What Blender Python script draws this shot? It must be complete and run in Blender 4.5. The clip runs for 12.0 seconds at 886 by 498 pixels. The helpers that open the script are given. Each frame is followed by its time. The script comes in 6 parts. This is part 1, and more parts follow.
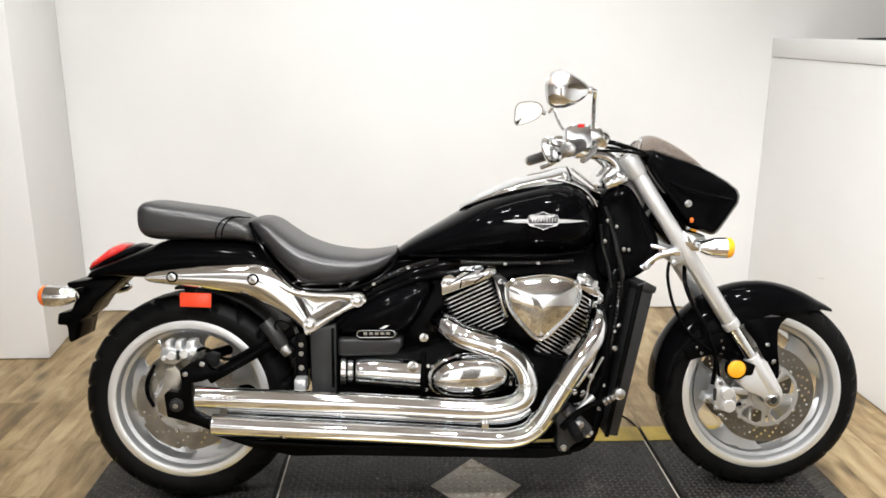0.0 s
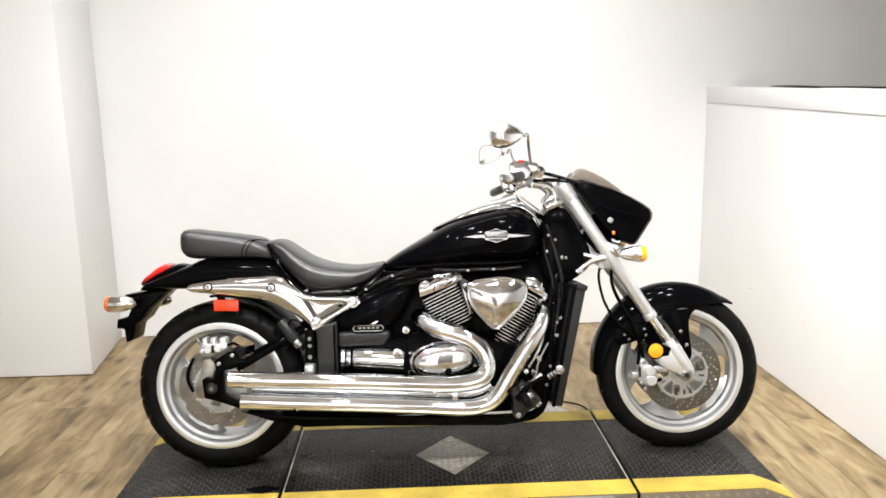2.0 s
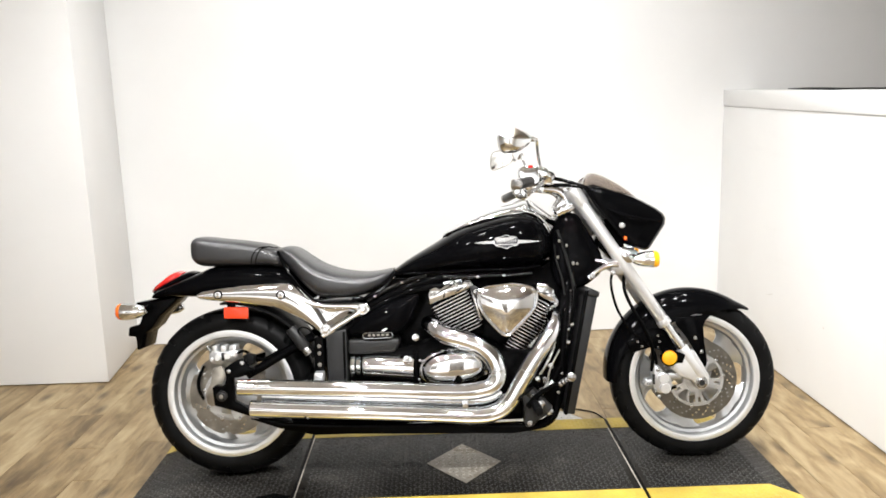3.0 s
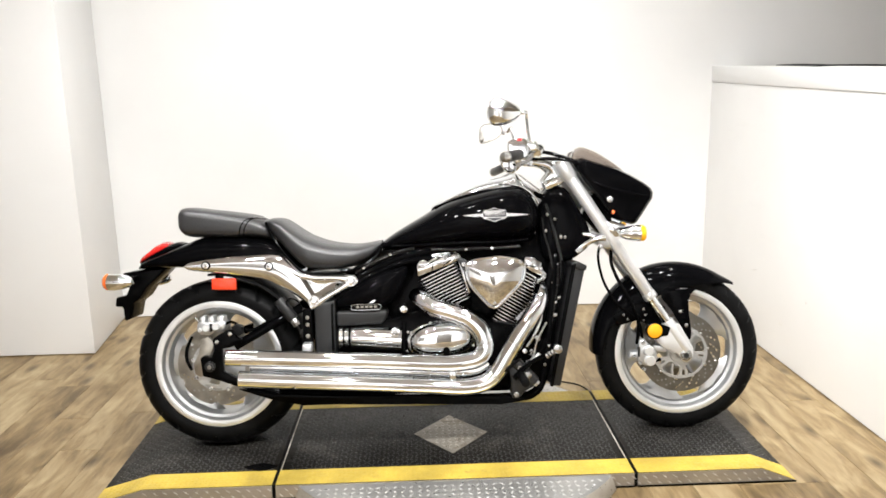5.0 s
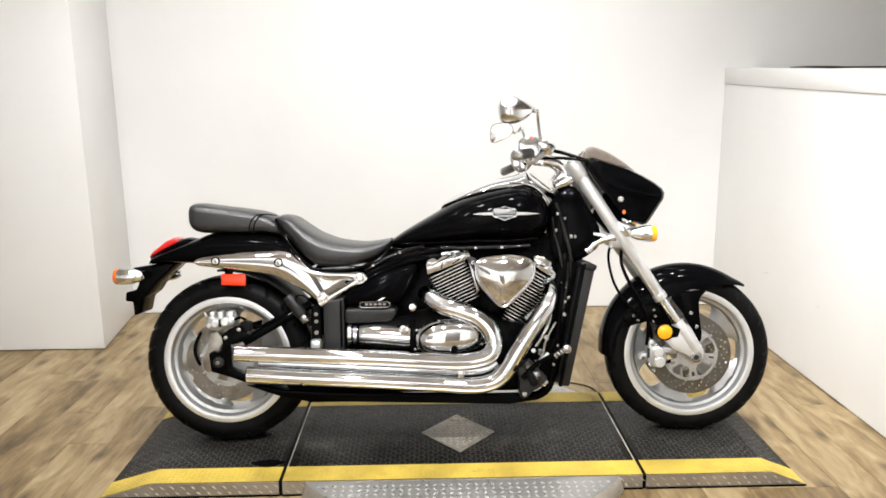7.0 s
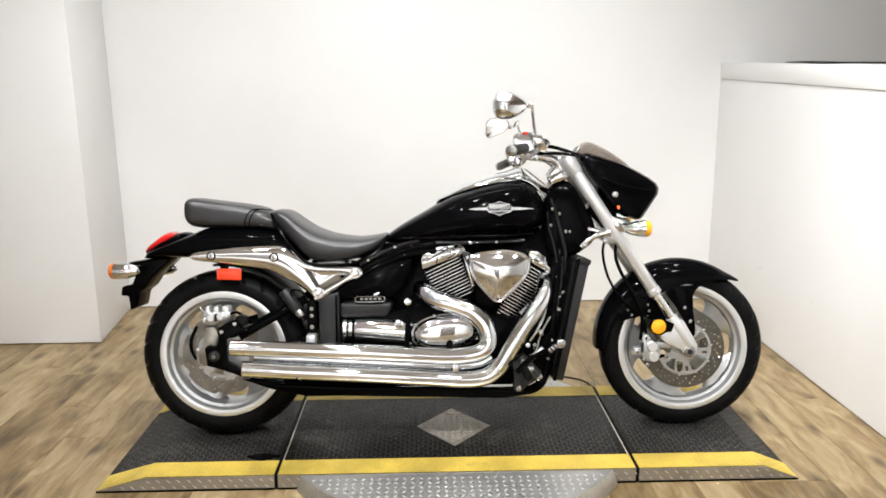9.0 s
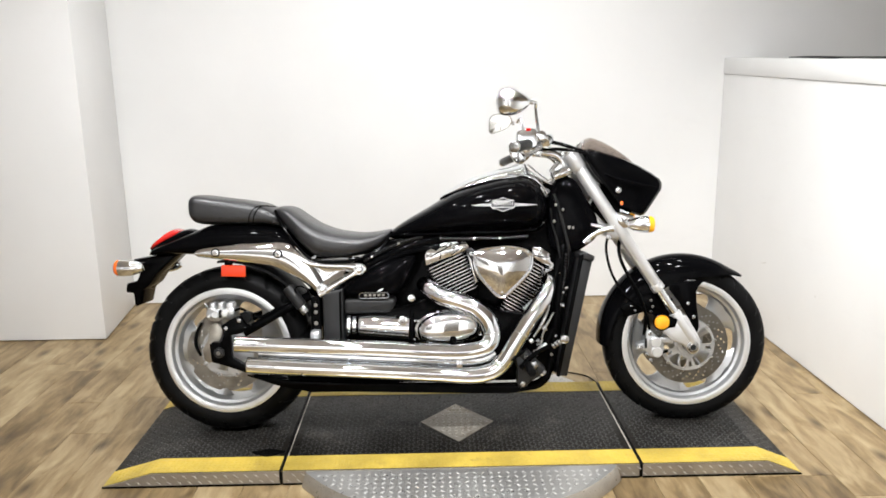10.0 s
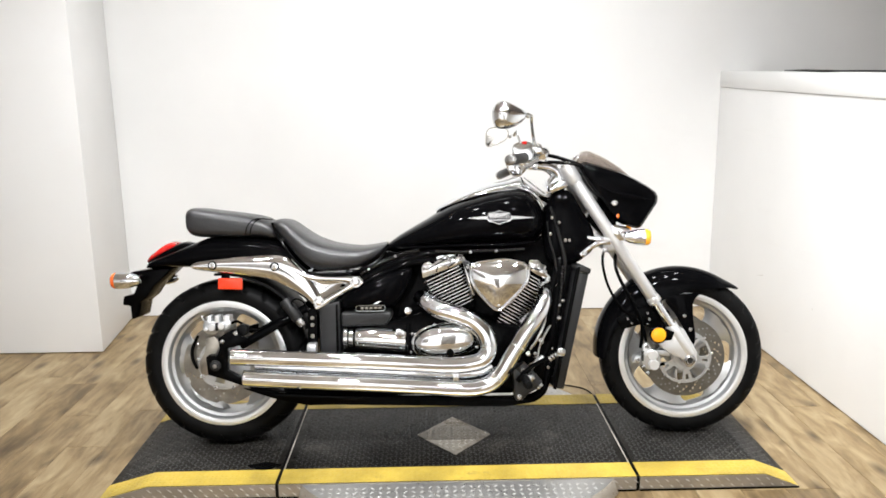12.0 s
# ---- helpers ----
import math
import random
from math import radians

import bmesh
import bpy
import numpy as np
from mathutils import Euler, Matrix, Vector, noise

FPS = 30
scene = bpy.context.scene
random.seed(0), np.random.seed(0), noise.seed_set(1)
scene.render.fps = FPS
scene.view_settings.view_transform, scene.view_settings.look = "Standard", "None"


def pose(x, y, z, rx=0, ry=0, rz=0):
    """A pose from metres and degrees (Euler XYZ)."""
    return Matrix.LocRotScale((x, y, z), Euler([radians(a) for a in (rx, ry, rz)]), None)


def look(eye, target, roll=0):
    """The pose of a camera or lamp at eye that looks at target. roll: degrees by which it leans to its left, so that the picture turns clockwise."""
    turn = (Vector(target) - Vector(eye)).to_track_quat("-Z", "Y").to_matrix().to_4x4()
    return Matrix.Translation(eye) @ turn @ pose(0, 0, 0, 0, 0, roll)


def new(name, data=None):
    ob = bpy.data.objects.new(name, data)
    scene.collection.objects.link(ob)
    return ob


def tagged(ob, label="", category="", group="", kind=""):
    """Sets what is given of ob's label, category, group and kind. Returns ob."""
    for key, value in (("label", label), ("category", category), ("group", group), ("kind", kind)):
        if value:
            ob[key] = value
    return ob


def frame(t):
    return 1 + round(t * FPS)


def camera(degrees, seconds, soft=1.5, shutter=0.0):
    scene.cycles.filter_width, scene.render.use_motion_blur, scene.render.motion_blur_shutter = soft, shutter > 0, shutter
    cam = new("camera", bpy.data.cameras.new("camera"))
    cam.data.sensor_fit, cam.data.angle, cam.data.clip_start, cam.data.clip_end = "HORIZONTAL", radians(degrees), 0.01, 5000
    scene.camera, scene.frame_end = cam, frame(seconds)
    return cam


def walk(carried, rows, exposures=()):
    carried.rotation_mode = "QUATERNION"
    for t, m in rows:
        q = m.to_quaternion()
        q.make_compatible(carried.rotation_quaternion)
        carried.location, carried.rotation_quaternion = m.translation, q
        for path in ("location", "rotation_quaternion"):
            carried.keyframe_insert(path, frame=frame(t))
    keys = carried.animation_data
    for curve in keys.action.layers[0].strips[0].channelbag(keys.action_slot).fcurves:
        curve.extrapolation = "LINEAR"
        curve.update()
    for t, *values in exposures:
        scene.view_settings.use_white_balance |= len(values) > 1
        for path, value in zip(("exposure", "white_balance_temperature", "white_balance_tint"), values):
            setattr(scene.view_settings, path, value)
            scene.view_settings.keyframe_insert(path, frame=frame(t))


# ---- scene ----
cam = camera(60.3, 12.0, soft=1.7)
PATH = [
    (0, (-0.197, -2.068, 1.326), (-0.113, -0.133, 0.826), 0.4),
    (0.1, (-0.164, -2.123, 1.347), (-0.138, -0.192, 0.827), 1.0),
    (0.3, (-0.128, -2.225, 1.375), (-0.146, -0.313, 0.790), 1.7),
    (0.5, (-0.146, -2.337, 1.327), (-0.131, -0.41, 0.789), -0.1),
    (0.7, (-0.134, -2.406, 1.358), (-0.092, -0.478, 0.825), -0.5),
    (1, (-0.21, -2.569, 1.33), (-0.145, -0.616, 0.901), -0.4),
    (1.2, (-0.192, -2.630, 1.355), (-0.130, -0.683, 0.904), -1.3),
    (1.5, (-0.209, -2.691, 1.345), (-0.136, -0.737, 0.924), -1.6),
    (1.8, (-0.135, -2.661, 1.367), (-0.077, -0.707, 0.946), -1.5),
    (2, (-0.133, -2.667, 1.347), (-0.052, -0.704, 0.968), -1.1),
    (2.5, (-0.104, -2.649, 1.344), (-0.058, -0.685, 0.968), -1.8),
    (3, (-0.092, -2.651, 1.34), (-0.066, -0.684, 0.981), -1.7),
    (3.2, (-0.086, -2.644, 1.337), (-0.06, -0.687, 0.927), -2.6),
    (5, (-0.1, -2.659, 1.33), (-0.04, -0.705, 0.908), -1.1),
    (5.5, (-0.091, -2.662, 1.325), (-0.056, -0.707, 0.902), -0.8),
    (6, (-0.099, -2.656, 1.322), (-0.065, -0.706, 0.882), -0.7),
    (6.5, (-0.108, -2.65, 1.326), (-0.069, -0.699, 0.886), -0.6),
    (7, (-0.1, -2.656, 1.315), (-0.065, -0.7, 0.899), -0.6),
    (9, (-0.091, -2.664, 1.322), (-0.05, -0.712, 0.889), -0.5),
    (9.5, (-0.093, -2.666, 1.323), (-0.049, -0.715, 0.887), -0.8),
    (10, (-0.093, -2.669, 1.325), (-0.06, -0.719, 0.881), -0.7),
    (10.5, (-0.084, -2.668, 1.316), (-0.058, -0.718, 0.869), -0.8),
    (11, (-0.087, -2.67, 1.32), (-0.045, -0.719, 0.879), -0.7),
    (11.5, (-0.085, -2.673, 1.325), (-0.037, -0.72, 0.901), -0.8),
    (12, (-0.083, -2.673, 1.328), (-0.048, -0.716, 0.915), -0.7),
]
walk(cam, [(t, look(eye, target, roll)) for t, eye, target, roll in PATH], ((0, -0.1, 6430, 10), (0.5, -0.05, 6430, 10), (1, 0.02, 6430, 10), (2, 0.06, 6430, 10), (3, 0.12, 6430, 10), (5, 0.13, 6480, 10), (6, 0.07, 6480, 10), (7, -0.01, 6480, 10), (9, -0.12, 6400, 10), (10.5, -0.04, 6300, 10), (12, 0.02, 6300, 10)))

# ---- world and lamps ----
world = bpy.data.worlds.new("room_world")
scene.world = world
world.use_nodes = True
world.node_tree.nodes["Background"].inputs[0].default_value = (1.0, 0.95, 0.9, 1)
world.node_tree.nodes["Background"].inputs[1].default_value = 0.02
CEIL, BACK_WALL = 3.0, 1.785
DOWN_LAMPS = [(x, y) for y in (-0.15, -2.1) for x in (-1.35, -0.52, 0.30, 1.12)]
# trough lamps added to brighten the bay walls: place and aim
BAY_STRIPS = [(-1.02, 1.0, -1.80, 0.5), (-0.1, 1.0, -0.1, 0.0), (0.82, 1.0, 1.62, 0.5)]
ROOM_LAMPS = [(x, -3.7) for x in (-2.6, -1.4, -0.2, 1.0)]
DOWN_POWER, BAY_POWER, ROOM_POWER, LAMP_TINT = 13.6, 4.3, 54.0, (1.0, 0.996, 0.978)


# ---- materials ----
def nodes_of(name):
    m = bpy.data.materials.new(name)
    m.use_nodes = True
    t = m.node_tree
    return m, t, t.nodes["Principled BSDF"]


def add(t, kind, **values):
    n = t.nodes.new(kind)
    for k, v in values.items():
        n.inputs[k.replace("_", " ")].default_value = v
    return n


def surface(name, colour, rough=0.5, metal=0.0, vary=0.15, scale=8.0, fine=120.0, bump=0.05, coat=0.0, rough_vary=0.1, depth=0.002, stretch=(1, 1, 1), spec=0.5):
    """A painted, metal or plastic surface with stains at one scale and grain at another."""
    m, t, b = nodes_of(name)
    co = t.nodes.new("ShaderNodeTexCoord")
    mp = t.nodes.new("ShaderNodeMapping")
    mp.inputs["Scale"].default_value = stretch
    t.links.new(co.outputs["Object"], mp.inputs["Vector"])
    big, small = add(t, "ShaderNodeTexNoise", Scale=scale, Detail=5.0), add(t, "ShaderNodeTexNoise", Scale=fine, Detail=3.0)
    for n in (big, small):
        t.links.new(mp.outputs[0], n.inputs["Vector"])
    ramp = t.nodes.new("ShaderNodeMapRange")
    ramp.inputs["From Min"].default_value, ramp.inputs["From Max"].default_value = 0.3, 0.7
    ramp.inputs["To Min"].default_value, ramp.inputs["To Max"].default_value = 1 - vary, 1 + vary
    t.links.new(big.outputs["Fac"], ramp.inputs["Value"])
    mul = t.nodes.new("ShaderNodeVectorMath")
    mul.operation = "SCALE"
    mul.inputs[0].default_value = colour
    t.links.new(ramp.outputs[0], mul.inputs["Scale"])
    t.links.new(mul.outputs[0], b.inputs["Base Color"])
    rr = t.nodes.new("ShaderNodeMapRange")
    rr.inputs["From Min"].default_value, rr.inputs["From Max"].default_value = 0.3, 0.7
    rr.inputs["To Min"].default_value, rr.inputs["To Max"].default_value = max(rough - rough_vary, 0.02), rough + rough_vary
    t.links.new(small.outputs["Fac"], rr.inputs["Value"])
    t.links.new(rr.outputs[0], b.inputs["Roughness"])
    b.inputs["Metallic"].default_value = metal
    b.inputs["Coat Weight"].default_value = coat
    b.inputs["Coat Roughness"].default_value = 0.04
    b.inputs["Specular IOR Level"].default_value = spec
    if bump:
        bp = t.nodes.new("ShaderNodeBump")
        bp.inputs["Strength"].default_value, bp.inputs["Distance"].default_value = bump, depth
        t.links.new(small.outputs["Fac"], bp.inputs["Height"])
        t.links.new(bp.outputs[0], b.inputs["Normal"])
    return m


def wall_paint():
    m = surface("wall_paint", (0.75, 0.747, 0.739), 0.42, vary=0.03, scale=1.6, fine=180.0, bump=0.12, rough_vary=0.08, depth=0.001)
    t, b = m.node_tree, m.node_tree.nodes["Principled BSDF"]
    # scuffs and faint smudges
    n = add(t, "ShaderNodeTexNoise", Scale=5.0, Detail=8.0, Roughness=0.7)
    r = t.nodes.new("ShaderNodeMapRange")
    r.inputs["From Min"].default_value, r.inputs["From Max"].default_value = 0.61, 0.75
    r.inputs["To Max"].default_value = 0.10
    t.links.new(n.outputs["Fac"], r.inputs["Value"])
    mix = t.nodes.new("ShaderNodeMix")
    mix.data_type = "RGBA"
    mix.inputs["B"].default_value = (0.42, 0.39, 0.35, 1)
    old = b.inputs["Base Color"].links[0].from_socket
    t.links.new(old, mix.inputs["A"])
    t.links.new(r.outputs[0], mix.inputs["Factor"])
    t.links.new(mix.outputs["Result"], b.inputs["Base Color"])
    return m


def plank_wood():
    m, t, b = nodes_of("plank_wood")
    co, info = t.nodes.new("ShaderNodeTexCoord"), t.nodes.new("ShaderNodeObjectInfo")
    shift = t.nodes.new("ShaderNodeVectorMath")
    shift.operation = "SCALE"
    shift.inputs[0].default_value = (37.0, 61.0, 11.0)
    t.links.new(info.outputs["Random"], shift.inputs["Scale"])
    place = t.nodes.new("ShaderNodeVectorMath")
    t.links.new(co.outputs["Object"], place.inputs[0])
    t.links.new(shift.outputs[0], place.inputs[1])
    mp = t.nodes.new("ShaderNodeMapping")
    mp.inputs["Scale"].default_value = (15.0, 2.2, 1.0)
    t.links.new(place.outputs[0], mp.inputs["Vector"])
    grain = add(t, "ShaderNodeTexNoise", Scale=2.4, Detail=8.0, Roughness=0.62, Distortion=0.6)
    t.links.new(mp.outputs[0], grain.inputs["Vector"])
    mp2 = t.nodes.new("ShaderNodeMapping")
    mp2.inputs["Scale"].default_value = (8.5, 3.0, 1.0)
    t.links.new(place.outputs[0], mp2.inputs["Vector"])
    cloud = add(t, "ShaderNodeTexNoise", Scale=1.5, Detail=5.0, Distortion=0.8)
    t.links.new(mp2.outputs[0], cloud.inputs["Vector"])
    ramp = t.nodes.new("ShaderNodeValToRGB")
    e = ramp.color_ramp.elements
    e[0].position, e[0].color = 0.33, (0.102, 0.066, 0.028, 1)
    e[1].position, e[1].color = 0.68, (0.385, 0.298, 0.170, 1)
    mid = e.new(0.5)
    mid.color = (0.240, 0.168, 0.082, 1)
    mixv = t.nodes.new("ShaderNodeMix")
    mixv.inputs["Factor"].default_value = 0.62
    t.links.new(grain.outputs["Fac"], mixv.inputs["A"])
    t.links.new(cloud.outputs["Fac"], mixv.inputs["B"])
    tone = t.nodes.new("ShaderNodeMapRange")
    tone.inputs["To Min"].default_value, tone.inputs["To Max"].default_value = -0.06, 0.08
    t.links.new(info.outputs["Random"], tone.inputs["Value"])
    plus = t.nodes.new("ShaderNodeMath")
    t.links.new(mixv.outputs["Result"], plus.inputs[0])
    t.links.new(tone.outputs[0], plus.inputs[1])
    t.links.new(plus.outputs[0], ramp.inputs["Fac"])
    # knots
    mp3 = t.nodes.new("ShaderNodeMapping")
    mp3.inputs["Scale"].default_value = (6.5, 2.6, 1.0)
    t.links.new(place.outputs[0], mp3.inputs["Vector"])
    cell = add(t, "ShaderNodeTexVoronoi", Scale=1.0)
    cell.voronoi_dimensions = "2D"
    t.links.new(mp3.outputs[0], cell.inputs["Vector"])
    near = t.nodes.new("ShaderNodeMapRange")
    near.inputs["From Min"].default_value, near.inputs["From Max"].default_value = 0.03, 0.20
    near.inputs["To Min"].default_value, near.inputs["To Max"].default_value = 0.85, 0.0
    t.links.new(cell.outputs["Distance"], near.inputs["Value"])
    split = t.nodes.new("ShaderNodeSeparateColor")
    t.links.new(cell.outputs["Color"], split.inputs[0])
    few = t.nodes.new("ShaderNodeMath")
    few.operation = "GREATER_THAN"
    few.inputs[1].default_value = 0.5
    t.links.new(split.outputs[0], few.inputs[0])
    both = t.nodes.new("ShaderNodeMath")
    both.operation = "MULTIPLY"
    t.links.new(near.outputs[0], both.inputs[0])
    t.links.new(few.outputs[0], both.inputs[1])
    knot = t.nodes.new("ShaderNodeMix")
    knot.data_type = "RGBA"
    knot.inputs["B"].default_value = (0.055, 0.033, 0.014, 1)
    t.links.new(both.outputs[0], knot.inputs["Factor"])
    t.links.new(ramp.outputs[0], knot.inputs["A"])
    t.links.new(knot.outputs["Result"], b.inputs["Base Color"])
    b.inputs["Roughness"].default_value = 0.42
    b.inputs["Specular IOR Level"].default_value = 0.35
    bp = t.nodes.new("ShaderNodeBump")
    bp.inputs["Strength"].default_value, bp.inputs["Distance"].default_value = 0.15, 0.001
    t.links.new(grain.outputs["Fac"], bp.inputs["Height"])
    t.links.new(bp.outputs[0], b.inputs["Normal"])
    return m


def worn_coat(name, paint, under, amount, rough, metal=0.0):
    """Paint worn through in patches to what lies under it."""
    m = surface(name, paint, rough, vary=0.35, scale=5.0, fine=90.0, bump=0.15, rough_vary=0.15)
    t, b = m.node_tree, m.node_tree.nodes["Principled BSDF"]
    n = add(t, "ShaderNodeTexNoise", Scale=9.0, Detail=9.0, Roughness=0.72)
    co = t.nodes.new("ShaderNodeTexCoord")
    t.links.new(co.outputs["Object"], n.inputs["Vector"])
    r = t.nodes.new("ShaderNodeMapRange")
    r.inputs["From Min"].default_value, r.inputs["From Max"].default_value = 0.60 - amount, 0.75 - amount
    t.links.new(n.outputs["Fac"], r.inputs["Value"])
    mix = t.nodes.new("ShaderNodeMix")
    mix.data_type = "RGBA"
    mix.inputs["B"].default_value = (*under, 1)
    t.links.new(b.inputs["Base Color"].links[0].from_socket, mix.inputs["A"])
    t.links.new(r.outputs[0], mix.inputs["Factor"])
    t.links.new(mix.outputs["Result"], b.inputs["Base Color"])
    b.inputs["Metallic"].default_value = metal
    return m


def lens(name, colour):
    m, t, b = nodes_of(name)
    b.inputs["Base Color"].default_value = (*colour, 1)
    b.inputs["Roughness"].default_value = 0.12
    b.inputs["Coat Weight"].default_value = 0.6
    b.inputs["Subsurface Weight"].default_value = 0.3
    b.inputs["Subsurface Radius"].default_value = (0.01, 0.004, 0.002)
    w = add(t, "ShaderNodeTexWave", Scale=140.0)
    bp = t.nodes.new("ShaderNodeBump")
    bp.inputs["Strength"].default_value, bp.inputs["Distance"].default_value = 0.25, 0.001
    t.links.new(w.outputs["Fac"], bp.inputs["Height"])
    t.links.new(bp.outputs[0], b.inputs["Normal"])
    return m


WALL = wall_paint()
SHOWROOM = surface("showroom_wall_paint", (0.70, 0.70, 0.70), 0.6, vary=0.06, scale=2.0, bump=0.1)
# beige and brown picked to tint light bounced beyond the half wall
BEIGE = surface("warm_bounce_wall", (0.52, 0.43, 0.33), 0.6, vary=0.06, scale=2.0, bump=0.1)
DARK_FLOOR = surface("warm_bounce_floor", (0.17, 0.115, 0.065), 0.5, vary=0.25, scale=4.0, bump=0.1)
CEILING = surface("ceiling_paint", (0.53, 0.495, 0.46), 0.7, vary=0.06, scale=2.0, bump=0.1)
# for the dark panels added on the front wall
DARK_PANEL = surface("dark_mirrored_panel", (0.13, 0.12, 0.11), 0.3, vary=0.2, scale=3.0, bump=0.05)
WOOD = plank_wood()
JOINT = surface("floor_joint", (0.08, 0.058, 0.034), 0.8)
BLACK = surface("black_gloss_paint", (0.0017, 0.0017, 0.0020), 0.05, vary=0.3, scale=6, fine=700, bump=0.0, rough_vary=0.02, spec=0.038)
CHROME = surface("chrome", (0.84, 0.86, 0.885), 0.035, 1.0, vary=0.04, scale=14, fine=45, bump=0.03, rough_vary=0.02, depth=0.001)
STEEL = surface("satin_steel", (0.50, 0.50, 0.50), 0.24, 1.0, vary=0.10, scale=20, fine=200, bump=0.0, rough_vary=0.03)
FORK = surface("anodised_fork", (0.66, 0.66, 0.66), 0.32, 0.6, vary=0.05, scale=10, fine=300, bump=0.0, rough_vary=0.04)
CAST = surface("silver_cast_alloy", (0.56, 0.57, 0.58), 0.34, 0.85, vary=0.07, scale=16, fine=260, bump=0.0, rough_vary=0.02)
LIP = surface("machined_rim_lip", (0.80, 0.81, 0.82), 0.30, 0.8, vary=0.04, scale=10, fine=300, bump=0.0, rough_vary=0.015)
DISC = surface("brake_disc_steel", (0.30, 0.282, 0.25), 0.36, 0.9, vary=0.12, scale=30, fine=260, bump=0.0, rough_vary=0.04)
CONDUIT = surface("glossy_conduit", (0.004, 0.004, 0.0042), 0.14, vary=0.2, scale=20, fine=200, bump=0.0, rough_vary=0.03, spec=0.3)
PALE_DISC = surface("pale_disc_steel", (0.40, 0.375, 0.33), 0.36, 0.85, vary=0.25, scale=24, fine=200, bump=0.0, rough_vary=0.06)
RUBBER = surface("tyre_rubber", (0.0042, 0.0042, 0.0043), 0.42, vary=0.35, scale=18, fine=300, bump=0.15, spec=0.07)
SATIN = surface("satin_black", (0.0018, 0.0018, 0.0019), 0.15, vary=0.3, scale=14, fine=240, bump=0.012, rough_vary=0.03, spec=0.035)
PLASTIC = surface("grained_black_plastic", (0.0060, 0.0060, 0.0062), 0.45, vary=0.2, scale=12, fine=420, bump=0.2, spec=0.08)
GREY_PLASTIC = surface("satin_grey_plastic", (0.014, 0.014, 0.0145), 0.38, vary=0.2, scale=12, fine=420, bump=0.12, spec=0.35)
LEATHER = surface("black_vinyl_seat", (0.013, 0.013, 0.0145), 0.33, vary=0.18, scale=7, fine=330, bump=0.35, rough_vary=0.08, depth=0.0012, spec=0.8)
RED = lens("red_lens", (0.62, 0.012, 0.010))
REFLECT = lens("red_orange_reflector", (0.85, 0.055, 0.012))
AMBER = lens("amber_lens", (0.95, 0.42, 0.01))
ORANGE = lens("orange_lens", (0.85, 0.16, 0.02))
SMOKE = surface("smoked_visor", (0.10, 0.085, 0.075), 0.08, vary=0.1, scale=4, bump=0.0, coat=0.5, rough_vary=0.02)
clear = SMOKE.node_tree.nodes.new("ShaderNodeBsdfTransparent")
clear.inputs[0].default_value = (0.80, 0.73, 0.68, 1)
blend = SMOKE.node_tree.nodes.new("ShaderNodeMixShader")
blend.inputs[0].default_value = 0.42
SMOKE.node_tree.links.new(clear.outputs[0], blend.inputs[1])
SMOKE.node_tree.links.new(SMOKE.node_tree.nodes["Principled BSDF"].outputs[0], blend.inputs[2])
SMOKE.node_tree.links.new(blend.outputs[0], SMOKE.node_tree.nodes["Material Output"].inputs[0])
GLASS = surface("mirror_glass", (0.50, 0.49, 0.465), 0.03, 1.0, vary=0.01, bump=0.0, rough_vary=0.01)
DECK = worn_coat("worn_black_deck_paint", (0.0118, 0.0106, 0.0090), (0.055, 0.050, 0.044), 0.05, 0.40)
DECK.node_tree.nodes["Principled BSDF"].inputs["Specular IOR Level"].default_value = 0.14
# worn bar tops, lightened further in place of glints
DECK_BARS = worn_coat("worn_deck_bars", (0.040, 0.039, 0.038), (0.085, 0.078, 0.068), 0.06, 0.34)
YELLOW = worn_coat("yellow_deck_paint", (0.49, 0.355, 0.055), (0.22, 0.16, 0.06), -0.01, 0.5)
PLATE = surface("bare_tread_plate", (0.47, 0.462, 0.445), 0.36, 0.75, vary=0.16, scale=4.0, fine=80.0, bump=0.03, rough_vary=0.1)
SIDE_PLATE = surface("dull_tread_plate", (0.40, 0.37, 0.32), 0.4, 0.7, vary=0.2, scale=6.0, fine=90.0, bump=0.05)
# worn bars whose glints are put into the pale base colour
BRIGHT_BARS = surface("worn_bright_tread_bars", (0.62, 0.612, 0.595), 0.35, 0.3, vary=0.1, scale=12.0, bump=0.0)
GRIMY = worn_coat("grimy_bare_steel", (0.33, 0.30, 0.255), (0.14, 0.105, 0.065), 0.07, 0.4, 0.5)
# grimy steel with a paler base, so that bars read as if glinting
GRIMY_BARS = worn_coat("grimy_steel_bars", (0.55, 0.51, 0.45), (0.22, 0.18, 0.13), 0.05, 0.4, 0.3)
SCUFF = surface("scuffed_wall_paint", (0.68, 0.665, 0.64), 0.5, vary=0.25, scale=30.0, bump=0.05)
OIL = surface("wet_oil", (0.004, 0.004, 0.004), 0.10, vary=0.1, bump=0.0, rough_vary=0.02, spec=0.12)
BADGE_FIELD = surface("badge_enamel", (0.055, 0.055, 0.06), 0.3, 0.6, vary=0.3, scale=60, bump=0.0)
# near-black colour that paints the shade inside holes and slots
HOLE_SHADE = surface("dark_hole_shade", (0.006, 0.006, 0.006), 0.8)


# ---- mesh helpers ----
def shade(bm, angle=38):
    for f in bm.faces:
        f.smooth = True
    for e in bm.edges:
        e.smooth = not (len(e.link_faces) == 2 and e.calc_face_angle(0) > radians(angle))


